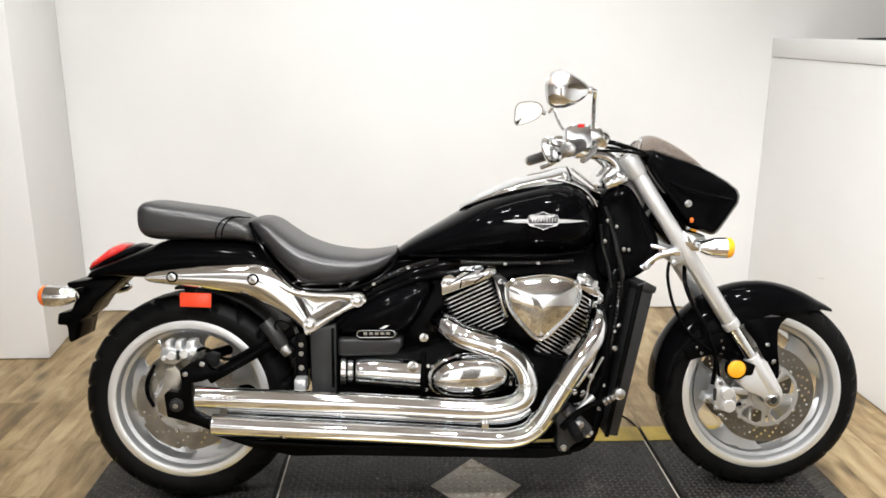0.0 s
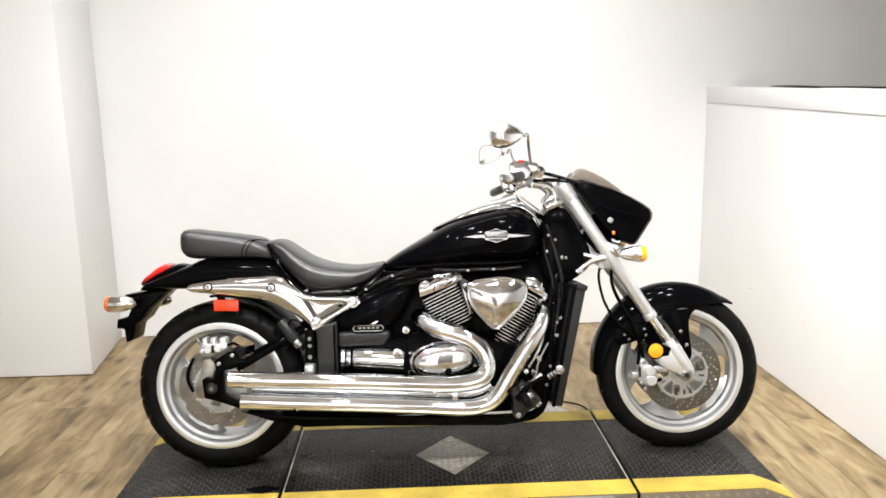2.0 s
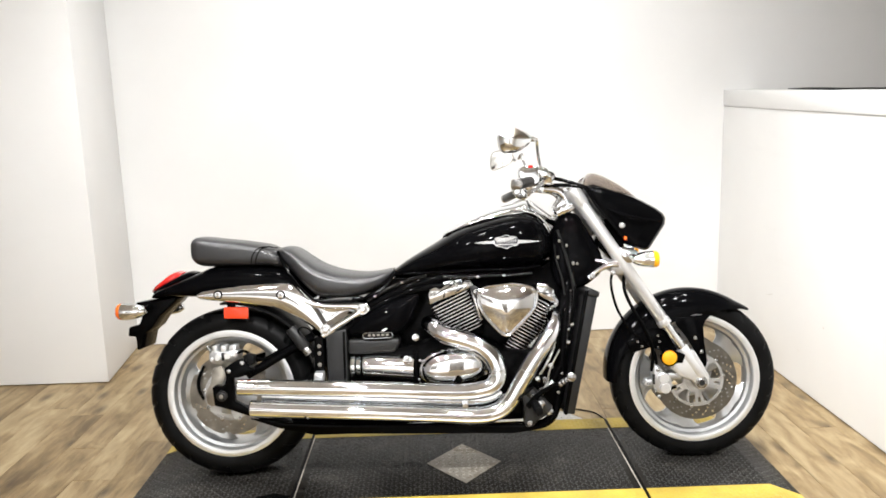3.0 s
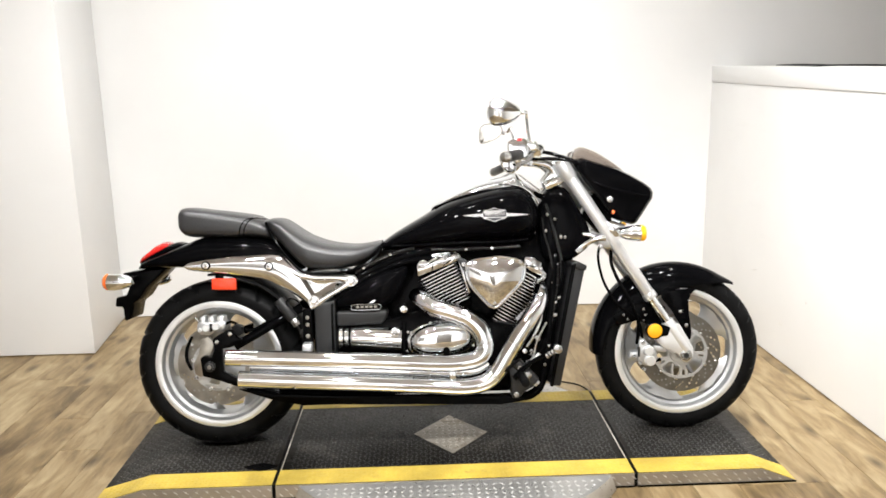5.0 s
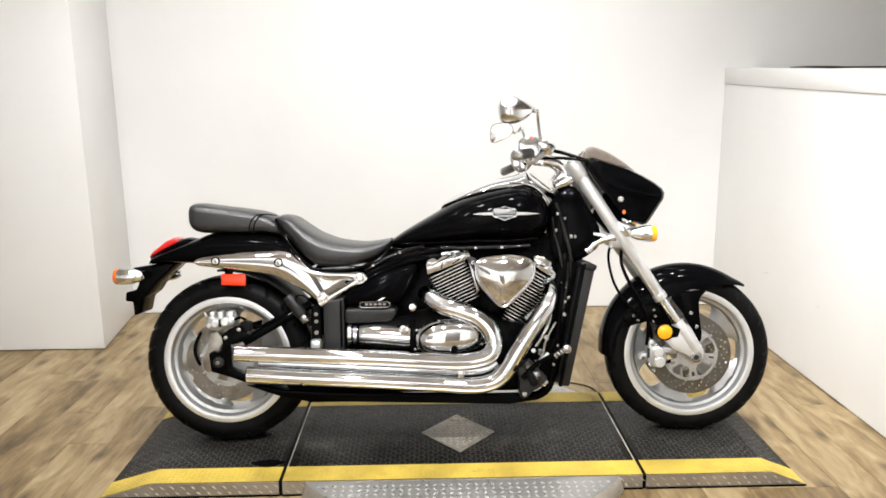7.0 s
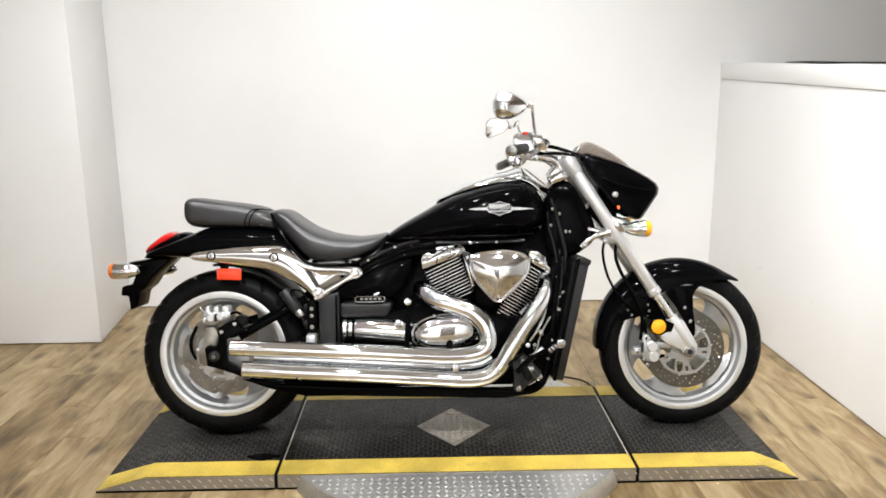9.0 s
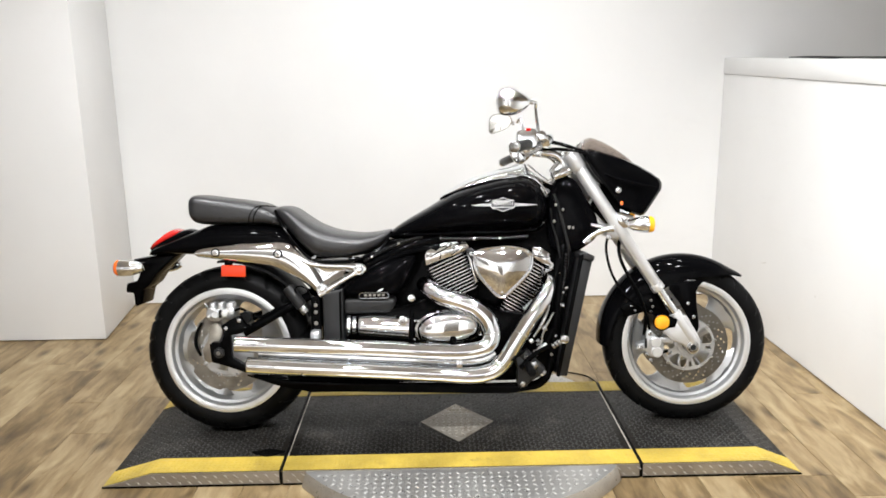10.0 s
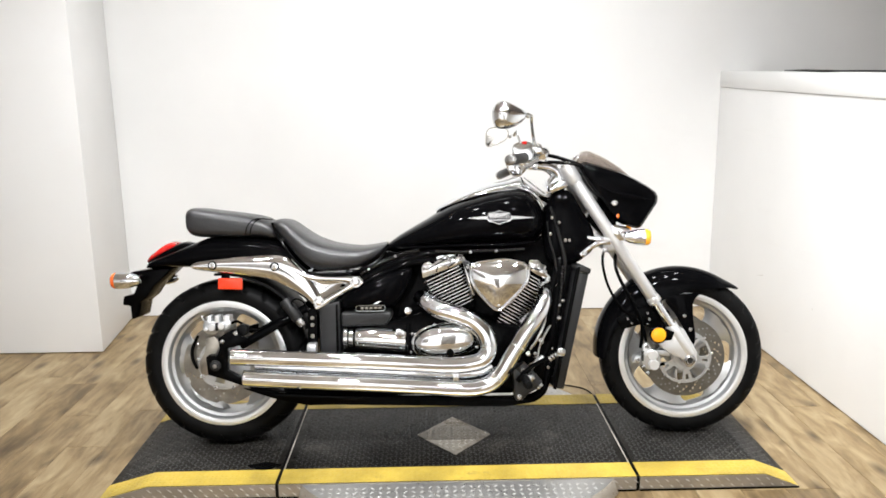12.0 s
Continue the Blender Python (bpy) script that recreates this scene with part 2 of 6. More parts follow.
def part(name, bm, material, parent=None, label="", angle=38, recalc=True):
    if recalc:
        bmesh.ops.recalc_face_normals(bm, faces=bm.faces[:])
    shade(bm, angle)
    me = bpy.data.meshes.new(name)
    bm.to_mesh(me)
    bm.free()
    me.materials.append(material)
    ob = new(name, me)
    if parent:
        ob.parent = parent
    return tagged(ob, label)


def bevelled(bm, width, seg=2):
    if width:
        edges = [e for e in bm.edges if len(e.link_faces) == 2 and e.calc_face_angle(0) > radians(20)]
        bmesh.ops.bevel(bm, geom=edges, offset=width, segments=seg, affect="EDGES", clamp_overlap=True, profile=0.5)
    return bm


def box(x0, x1, y0, y1, z0, z1, bevel=0.0):
    bm = bmesh.new()
    bmesh.ops.create_cube(bm, size=1, matrix=Matrix.LocRotScale(((x0 + x1) / 2, (y0 + y1) / 2, (z0 + z1) / 2), None, (x1 - x0, y1 - y0, z1 - z0)))
    return bevelled(bm, bevel)


def prism(outline, lo, hi, bevel=0.0, axis="y", seg=2):
    """A polygon pushed along y (outline in x, z), z (x, y) or x (y, z)."""
    put = {"y": lambda a, b, c: (a, c, b), "z": lambda a, b, c: (a, b, c), "x": lambda a, b, c: (c, a, b)}[axis]
    bm = bmesh.new()
    low, top = [bm.verts.new(put(a, b, lo)) for a, b in outline], [bm.verts.new(put(a, b, hi)) for a, b in outline]
    n = len(outline)
    bm.faces.new(low), bm.faces.new(top[::-1])
    for i in range(n):
        bm.faces.new((low[i], low[(i + 1) % n], top[(i + 1) % n], top[i]))
    bmesh.ops.recalc_face_normals(bm, faces=bm.faces[:])
    return bevelled(bm, bevel, seg)


def spline(points, steps):
    """Catmull-Rom through rows of numbers."""
    p = np.array(points, float)
    p = np.vstack([2 * p[0] - p[1], p, 2 * p[-1] - p[-2]])
    out = []
    for i in range(1, len(p) - 2):
        for k in range(steps):
            u = k / steps
            a, b, c, d = p[i - 1:i + 3]
            out.append(0.5 * (2 * b + (c - a) * u + (2 * a - 5 * b + 4 * c - d) * u * u + (3 * b - a - 3 * c + d) * u ** 3))
    return np.array(out + [p[-2]])


def rings_mesh(rings, caps=True, loop=False, close=True):
    bm = bmesh.new()
    rows = [[bm.verts.new(v) for v in ring] for ring in rings]
    m = len(rows[0])
    for i in range(len(rows) if loop else len(rows) - 1):
        a, b = rows[i], rows[(i + 1) % len(rows)]
        for k in range(m if close else m - 1):
            bm.faces.new((a[k], a[(k + 1) % m], b[(k + 1) % m], b[k]))
    if caps and not loop:
        bm.faces.new(rows[0][::-1]), bm.faces.new(rows[-1])
    return bm


def tube(points, r, seg=14, steps=6, caps=True):
    """A round bar along a smooth path; r: one radius, or one for each point."""
    rs = [r] * len(points) if isinstance(r, (int, float)) else r
    rows = spline([(*p, q) for p, q in zip(points, rs)], steps)
    way = np.gradient(rows[:, :3], axis=0)
    side = Vector(way[0]).orthogonal().normalized()
    rings = []
    for (x, y, z, q), w in zip(rows.tolist(), way):
        w = Vector(w).normalized()
        side = (side - w * side.dot(w)).normalized()
        up = w.cross(side)
        rings.append([Vector((x, y, z)) + q * (math.cos(a) * side + math.sin(a) * up) for a in np.linspace(0, 2 * math.pi, seg, endpoint=False)])
    return rings_mesh(rings, caps)


def rod(a, b, r, seg=18, bevel=0.0, r2=None):
    a, b = Vector(a), Vector(b)
    q = (b - a).to_track_quat("Z", "Y")
    bm = bmesh.new()
    bmesh.ops.create_cone(bm, cap_ends=True, segments=seg, radius1=r, radius2=r if r2 is None else r2, depth=(b - a).length, matrix=Matrix.LocRotScale((a + b) / 2, q, None))
    return bevelled(bm, bevel)


def lathe(profile, cx=0.0, cz=0.0, seg=72, loop=True):
    """A profile of (radius, y) turned about an axis along y through (cx, cz)."""
    rings = [[(cx + r * math.cos(a), y, cz + r * math.sin(a)) for a in np.linspace(0, 2 * math.pi, seg, endpoint=False)] for r, y in profile]
    return rings_mesh(rings, caps=not loop, loop=loop)


def ball(c, radii, seg=24, turn=None):
    bm = bmesh.new()
    bmesh.ops.create_uvsphere(bm, u_segments=seg, v_segments=seg // 2, radius=1, matrix=Matrix.LocRotScale(c, turn, radii))
    return bm


def blob(stations, seg=36, steps=5):
    """A rounded body along x: stations of x, lower z, upper z, half width, roundness."""
    rings = []
    for x, lo, hi, w, p in spline(stations, steps):
        w, h, mid = max(w, 0.002), max((hi - lo) / 2, 0.001), (lo + hi) / 2
        ring = []
        for a in np.linspace(0, 2 * math.pi, seg, endpoint=False):
            c, s = math.cos(a), math.sin(a)
            ring.append((x, w * math.copysign(abs(c) ** (2 / p), c), mid + h * math.copysign(abs(s) ** (2 / p), s)))
        rings.append(ring)
    return rings_mesh(rings)


def domed(outline, layers, steps=3):
    """An outline shrunk layer by layer: (y, scale)."""
    pts = spline(outline + outline[:1], steps)[:-1]
    c = pts.mean(axis=0)
    return rings_mesh([[(c[0] + (x - c[0]) * s, y, c[1] + (z - c[1]) * s) for x, z in pts] for y, s in layers])


def join(*bms):
    out = bmesh.new()
    me = bpy.data.meshes.new("joining")
    for b in bms:
        b.to_mesh(me)
        out.from_mesh(me)
        b.free()
    bpy.data.meshes.remove(me)
    return out


def moved(bm, m):
    bm.transform(m)
    return bm


def solid(name, bm, material, label, category, kind="", group=""):
    ob = part(name, bm, material)
    return tagged(ob, label, category, group, kind)


# ---- the room ----
BACK, RIGHT = BACK_WALL, 1.607


def ledge_z(y):
    """The top of the half wall's cap, which falls a little towards the viewer."""
    return 1.405 - 0.028 * min(BACK - y, 2.2)


solid("wall_back", box(-4.2, 4.2, BACK, BACK + 0.12, 0.005, CEIL), WALL, "white painted back wall of the photo bay", "wall", "structure")
solid("wall_left_block", prism([(-1.79, 1.14), (-1.872, BACK - 0.003), (-4.08, BACK - 0.003), (-4.08, 1.14)], 0.005, CEIL, 0.004, "z"), WALL, "white painted wall projection beside the bay", "wall", "structure")
solid("wall_left", box(-4.2, -4.08, -5.2, BACK, 0.005, CEIL), SHOWROOM, "off-white painted side wall", "wall", "structure")
solid("wall_front", box(-4.08, 4.2, -5.32, -5.2, 0.005, CEIL), SHOWROOM, "off-white painted wall behind the viewer", "wall", "structure")
# two unseen dark panels, added to put dark streaks into chrome reflections
solid("dark_panel_1", box(-0.25, 0.60, -5.197, -5.16, 0.006, 2.06, 0.004), DARK_PANEL, "dark panel added behind the viewer for the chrome to mirror", "door", "structure")
solid("dark_panel_2", box(-3.5, -1.55, -5.197, -5.17, 0.75, 2.15, 0.004), DARK_PANEL, "wide dark panel added behind the viewer for the chrome to mirror", "window", "structure")
wall_right = solid("wall_right", prism([(-5.2, 0.005), (BACK - 0.003, 0.005), (BACK - 0.003, ledge_z(BACK) - 0.092), (-0.415, ledge_z(-0.415) - 0.092), (-5.2, ledge_z(-5.2) - 0.092)], RIGHT, RIGHT + 0.13, 0.0, "x"), WALL, "white painted half-height wall with smudges", "wall", "structure")
# unseen wall; its beige warms the light on the back wall's far end
solid("wall_far_right", box(4.2, 4.32, -5.32, BACK, 0.005, CEIL), BEIGE, "unseen beige wall beyond the half wall, coloured to warm bounced light", "wall", "structure")
solid("ledge_trim", prism([(y, ledge_z(y) - d) for y, d in ((-5.19, 0.090), (-0.415, 0.090), (BACK - 0.004, 0.090), (BACK - 0.004, 0.0), (-0.415, 0.0), (-5.19, 0.0))], RIGHT - 0.006, RIGHT + 0.17, 0.003, "x"), WALL, "white painted cap board on the half wall", "trim", "structure")
solid("ceiling", box(-4.2, 4.32, -5.32, BACK + 0.12, CEIL + 0.002, CEIL + 0.1), CEILING, "beige painted ceiling", "ceiling", "structure")

solid("power_cable", tube([(x, y, ledge_z(y) + d) for x, y, d in ((1.75, 1.30, 0.003), (1.70, 1.0, 0.006), (1.66, 0.72, 0.006), (1.65, 0.58, 0.007), (1.64, 0.3, 0.009), (1.65, -0.3, 0.007), (1.70, -1.0, 0.004))], [0.0025, 0.0055, 0.0060, 0.0038, 0.0034, 0.0034, 0.0034], 8), SATIN, "black cable lying on the cap of the half wall", "cable")
solid("floor_cable", tube([(0.28, 0.62, 0.005), (0.42, 0.60, 0.005), (0.52, 0.57, 0.005), (0.60, 0.515, 0.005), (0.625, 0.42, 0.005), (0.63, 0.37, 0.005)], 0.0032, 8), SATIN, "thin black cable on the floor behind the lift", "cable")


def scuff(y, z, half_y, half_z, tilt):
    """A flat smear on the half wall."""
    pts = []
    for a in np.linspace(0, 2 * math.pi, 22, endpoint=False):
        k = 1 + 0.30 * math.sin(3 * a + y) + 0.18 * math.cos(5 * a + z)
        u, v = half_y * math.cos(a) * k, half_z * math.sin(a) * k
        pts.append((y + u * math.cos(tilt) - v * math.sin(tilt), z + u * math.sin(tilt) + v * math.cos(tilt)))
    part("scuff_mark", prism(pts, RIGHT - 0.0006, RIGHT - 0.0001, 0.0, "x"), SCUFF, wall_right, "grey rubbed scuff mark")


for y, z, a, b, tilt in ((1.080, 0.372, 0.032, 0.003, -0.25), (0.545, 0.350, 0.006, 0.004, 0.2), (0.760, 0.180, 0.012, 0.002, 0.3)):
    scuff(y, z, a, b, tilt)


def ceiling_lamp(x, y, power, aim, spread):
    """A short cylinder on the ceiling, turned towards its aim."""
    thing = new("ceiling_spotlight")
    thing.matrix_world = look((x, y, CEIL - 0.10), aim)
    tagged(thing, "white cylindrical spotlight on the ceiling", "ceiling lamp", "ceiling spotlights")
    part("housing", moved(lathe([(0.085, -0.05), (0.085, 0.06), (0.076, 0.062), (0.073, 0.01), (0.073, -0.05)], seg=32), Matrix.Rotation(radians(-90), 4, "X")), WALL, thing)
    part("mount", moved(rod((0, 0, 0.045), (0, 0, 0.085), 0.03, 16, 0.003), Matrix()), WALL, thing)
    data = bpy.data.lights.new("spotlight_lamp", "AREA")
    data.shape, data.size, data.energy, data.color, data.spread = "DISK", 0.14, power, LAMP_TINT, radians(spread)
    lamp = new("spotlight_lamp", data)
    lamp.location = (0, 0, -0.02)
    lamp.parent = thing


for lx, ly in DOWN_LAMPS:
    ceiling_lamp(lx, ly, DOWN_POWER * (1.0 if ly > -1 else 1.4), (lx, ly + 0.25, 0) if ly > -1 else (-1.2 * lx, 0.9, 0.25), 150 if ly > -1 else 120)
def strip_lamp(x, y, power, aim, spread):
    """A long trough lamp, added unseen on the ceiling to wash the wall below it."""
    thing = new("added_strip_lamp")
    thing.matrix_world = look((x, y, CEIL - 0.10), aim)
    tagged(thing, "unseen trough lamp added to brighten the bay walls", "ceiling lamp", "ceiling trough lamps")
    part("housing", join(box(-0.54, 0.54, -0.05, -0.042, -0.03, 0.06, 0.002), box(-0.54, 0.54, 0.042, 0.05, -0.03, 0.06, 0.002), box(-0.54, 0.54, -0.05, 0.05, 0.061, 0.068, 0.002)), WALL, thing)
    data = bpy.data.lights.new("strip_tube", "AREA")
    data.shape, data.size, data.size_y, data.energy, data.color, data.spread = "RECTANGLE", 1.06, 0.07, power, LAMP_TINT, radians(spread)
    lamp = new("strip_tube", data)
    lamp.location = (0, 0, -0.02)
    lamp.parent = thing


# the left lamp is an added fill that lightens the left wall block
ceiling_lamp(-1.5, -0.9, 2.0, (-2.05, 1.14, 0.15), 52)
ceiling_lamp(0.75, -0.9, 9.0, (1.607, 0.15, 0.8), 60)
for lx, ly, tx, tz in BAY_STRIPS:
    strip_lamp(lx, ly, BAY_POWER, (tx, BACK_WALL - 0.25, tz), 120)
# added to brighten the front wall, so that the chrome mirrors it pale
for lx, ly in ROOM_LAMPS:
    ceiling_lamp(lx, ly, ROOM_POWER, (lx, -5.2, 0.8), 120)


# ---- the lift ----
DECK_Z, EDGE, JOINT_X, END_R, END_L, FLAT = 0.05, 0.35, 0.596, 1.145, -1.195, 1.03


def lozenges(spots, length=0.029, width=0.0062, height=0.0018):
    """Raised bars of tread plate: spots of place, direction, normal."""
    vs, fs = [], []
    for c, d, n in spots:
        s = n.cross(d)
        k = len(vs)
        vs += [c - d * length / 2, c + d * length / 2, c - s * width / 2, c + s * width / 2, c - d * length / 4 + n * height, c + d * length / 4 + n * height]
        fs += [(k, k + 2, k + 4), (k, k + 4, k + 3), (k + 1, k + 5, k + 2), (k + 1, k + 3, k + 5), (k + 2, k + 5, k + 4), (k + 3, k + 4, k + 5)]
    bm = bmesh.new()
    rows = [bm.verts.new(v) for v in vs]
    for f in fs:
        bm.faces.new([rows[i] for i in f])
    return bm


def tread(inside, x0, x1, y0, y1, height, pitch=0.030, length=0.029):
    spots = []
    for i in range(int((x1 - x0) / pitch) + 1):
        for j in range(int((y1 - y0) / pitch) + 1):
            x, y = x0 + i * pitch, y0 + j * pitch
            if inside(x, y):
                a = radians(45 if (i + j) % 2 else -45)
                z, slope = height(x)
                d = Vector((math.cos(a), math.sin(a), slope * math.cos(a))).normalized()
                n = Vector((-slope, 0, 1)).normalized()
                spots.append((Vector((x, y, z)), d, n))
    return lozenges(spots, length)


def deck_height(x):
    for edge, end in ((FLAT, END_R), (-FLAT, END_L)):
        if x * edge > 0 and abs(x) > FLAT:
            s = -(DECK_Z - 0.004) / (end - edge)
            return DECK_Z + s * (x - edge), s
    return DECK_Z, 0.0


lift = new("motorcycle_lift")
tagged(lift, "low black tread-plate lift platform with yellow edge stripes", "lift platform")
LEFT_SIDE = [(-JOINT_X - 0.012, 0.0), (-JOINT_X - 0.012, DECK_Z), (-FLAT, DECK_Z), (END_L, 0.004), (END_L, 0.0)]
RIGHT_SIDE = [(JOINT_X + 0.012, 0.0), (JOINT_X + 0.012, DECK_Z), (FLAT, DECK_Z), (END_R, 0.004), (END_R, 0.0)]
MID_SIDE = [(-JOINT_X, 0.0), (-JOINT_X, DECK_Z), (JOINT_X, DECK_Z), (JOINT_X, 0.0)]
STRIPE = 0.098
DIAMOND = [(-0.141, -0.009), (-0.004, 0.147), (0.135, -0.012), (-0.002, -0.171)]


def raised(side, by):
    """The top line of a deck section as a thin slab lying on it."""
    top = [p for p in side[1:-1]]
    return [(x, z + 0.0002) for x, z in top] + [(x, z + by) for x, z in top[::-1]]


def in_diamond(x, y, grow=0.0):
    return abs(x + 0.003) / (0.139 + grow) + abs(y + 0.011) / (0.159 + grow) < 1


for side, x0, x1 in ((LEFT_SIDE, END_L, -JOINT_X), (MID_SIDE, -JOINT_X, JOINT_X), (RIGHT_SIDE, JOINT_X, END_R)):
    deck = part("deck_panel", prism(side, -EDGE, EDGE, 0.0015), DECK, lift)
    for y0 in (-EDGE, EDGE - STRIPE):
        part("yellow_stripe", prism(raised(side, 0.0014), y0 + 0.001, y0 + STRIPE), YELLOW, deck, "worn yellow painted edge stripe")
        bumps = tread(lambda x, y: x0 + 0.02 < x < x1 - 0.02, x0 + 0.02, x1, y0 + 0.010, y0 + STRIPE - 0.008, lambda x: (deck_height(x)[0] + 0.0013, deck_height(x)[1]), 0.0165, 0.0195)
        tagged(part("tread_pattern", bumps, YELLOW, lift, recalc=False), kind="stuff")
    bars = tread(lambda x, y: x0 + 0.02 < x < x1 - 0.02 and not in_diamond(x, y, 0.012), x0 + 0.02, x1, -EDGE + STRIPE + 0.012, EDGE - STRIPE - 0.012, deck_height, 0.0165, 0.0195)
    tagged(part("tread_pattern", bars, DECK_BARS, deck, recalc=False), kind="stuff")
    skin = part("side_plate", prism([(x, z - 0.001 if z > 0.01 else z) for x, z in side], -EDGE - 0.003, -EDGE - 0.0002), SIDE_PLATE, lift, "bare steel tread-plate side")
    # thin black strip where the side plate meets the floor
    part("base_strip", box(min(side[0][0], side[-1][0]), max(side[0][0], side[-1][0]), -EDGE - 0.0065, -EDGE - 0.0032, 0.0005, 0.0055), SATIN, skin, "thin black strip along the floor")
    spots = []
    for i in range(int((x1 - x0) / 0.034)):
        for j in range(2):
            x, z = x0 + 0.018 + i * 0.034 + 0.017 * j, 0.014 + 0.021 * j
            if z < deck_height(x)[0] - 0.010:
                a = radians(-38)
                spots.append((Vector((x, -EDGE - 0.003, z)), Vector((math.cos(a), 0, math.sin(a))), Vector((0, -1, 0))))
    tagged(part("tread_pattern", lozenges(spots, 0.023, 0.0042), BRIGHT_BARS, skin, recalc=False), kind="stuff")

diamond = part("diamond_plate", prism(DIAMOND, DECK_Z + 0.0004, DECK_Z + 0.0022, 0.0, "z"), GRIMY, lift, "worn bare steel diamond on the deck")
tagged(part("tread_pattern", moved(tread(lambda x, y: in_diamond(x, y, -0.02), -0.15, 0.15, -0.18, 0.16, lambda x: (DECK_Z + 0.0022, 0), 0.0235, 0.020), Matrix()), GRIMY_BARS, diamond, recalc=False), kind="stuff")

STAIN = [(-0.668 + 0.054 * math.cos(a) * (1 + 0.16 * math.sin(3 * a)) , -0.225 + 0.024 * math.sin(a) * (1 + 0.22 * math.cos(4 * a))) for a in np.linspace(0, 2 * math.pi, 40, endpoint=False)]
part("oil_stain", prism(STAIN, DECK_Z + 0.0003, DECK_Z + 0.0021, 0.0, "z"), OIL, lift, "black wet oil stain on the deck")

DISC_R = 0.628


def crescent(sign):
    a0 = math.asin((EDGE + 0.0035) / DISC_R)
    pts = [(DISC_R * math.cos(a), sign * DISC_R * math.sin(a)) for a in np.linspace(a0, math.pi - a0, 60)]
    return prism(pts, 0.0, DECK_Z - 0.003, 0.0, "z")


for sign in (-1, 1):
    apron = part("turntable_apron", crescent(sign), PLATE, lift, "bare steel tread-plate turntable rim")
    a0 = math.asin((EDGE + 0.0035) / DISC_R)
    arc = [a * sign for a in np.linspace(a0 + 0.01, math.pi - a0 - 0.01, 60)]
    part("apron_skirt", rings_mesh([[(r * math.cos(a), r * math.sin(a), z) for r, z in ((DISC_R + 0.0005, DECK_Z - 0.003), (DISC_R + 0.004, DECK_Z - 0.006), (DISC_R + 0.020, 0.004), (DISC_R + 0.020, 0.0006), (DISC_R + 0.0005, 0.0006))] for a in arc]), GRIMY, apron, "grimy bare steel slanting edge")
    y0, y1 = (-DISC_R, -EDGE - 0.01) if sign < 0 else (EDGE + 0.01, DISC_R)
    tagged(part("tread_pattern", tread(lambda x, y: x * x + y * y < (DISC_R - 0.016) ** 2, -0.58, 0.58, y0, y1, lambda x: (DECK_Z - 0.003, 0), 0.0270, 0.020), BRIGHT_BARS, apron, recalc=False), kind="stuff")
for x in (-JOINT_X - 0.006, JOINT_X + 0.006):
    part("joint_edge", box(x - 0.010 if x > 0 else x + 0.0062, x - 0.0062 if x > 0 else x + 0.010, -EDGE + STRIPE, EDGE - STRIPE, DECK_Z + 0.0003, DECK_Z + 0.0016), GRIMY_BARS, lift, "bare steel edge of the joint")
    part("joint_gasket", box(x - 0.0057, x + 0.0057, -EDGE - 0.001, EDGE + 0.001, 0.0, DECK_Z - 0.004), RUBBER, lift, "black rubber joint strip")


# ---- the motorcycle: x ahead, right side at minus y, leaning on its stand ----
bike = new("motorcycle")
bike.matrix_world = pose(0, 0, DECK_Z, -8.7, 0, 0)
tagged(bike, "black cruiser motorcycle with chrome exhausts leaning on its stand", "motorcycle")
HEAD = Vector((0.40, 0.0, 0.90))
FORK_UP = Vector((-0.549, 0.0, 0.836)).normalized()
STEER = Matrix.Translation(HEAD) @ Matrix.Rotation(radians(-3.7), 4, FORK_UP) @ Matrix.Translation(-HEAD)
REAR, FRONT = (-0.831, 0.302), (0.850, 0.296)


def fit(name, bm, material, parent=None, label="", angle=38):
    return part(name, bm, material, parent or bike, label, angle)


# the handlebar stands a little lower on its far side
BAR_PARTS = ("handlebar", "grip", "bar_end", "switch_box", "fluid_reservoir", "lever", "kill_switch", "lever_perch", "perch_seam", "perch_clamp")


def steer(name, bm, material, parent=None, label="", angle=38):
    """A part that turns with the handlebar."""
    if name in BAR_PARTS:
        for v in bm.verts:
            v.co.z -= 0.012 + 0.05 * v.co.y
    return part(name, moved(bm, STEER), material, parent or bike, label, angle)


def bolt(x, y, z, r=0.011, depth=0.008, material=None, parent=None, put=None, name="bolt"):
    """A socket bolt head on a washer, facing the right side."""
    r *= 0.86
    bm = join(lathe([(0.0005, 0), (r, 0), (r, -depth * 0.4), (r * 0.72, -depth * 0.45), (r * 0.70, -depth * 0.9), (r * 0.60, -depth), (r * 0.42, -depth), (r * 0.38, -depth * 0.5), (0.0005, -depth * 0.5)], seg=20, loop=False))
    (put or fit)(name, moved(bm, Matrix.Translation((x, y, z))), material or STEEL, parent)


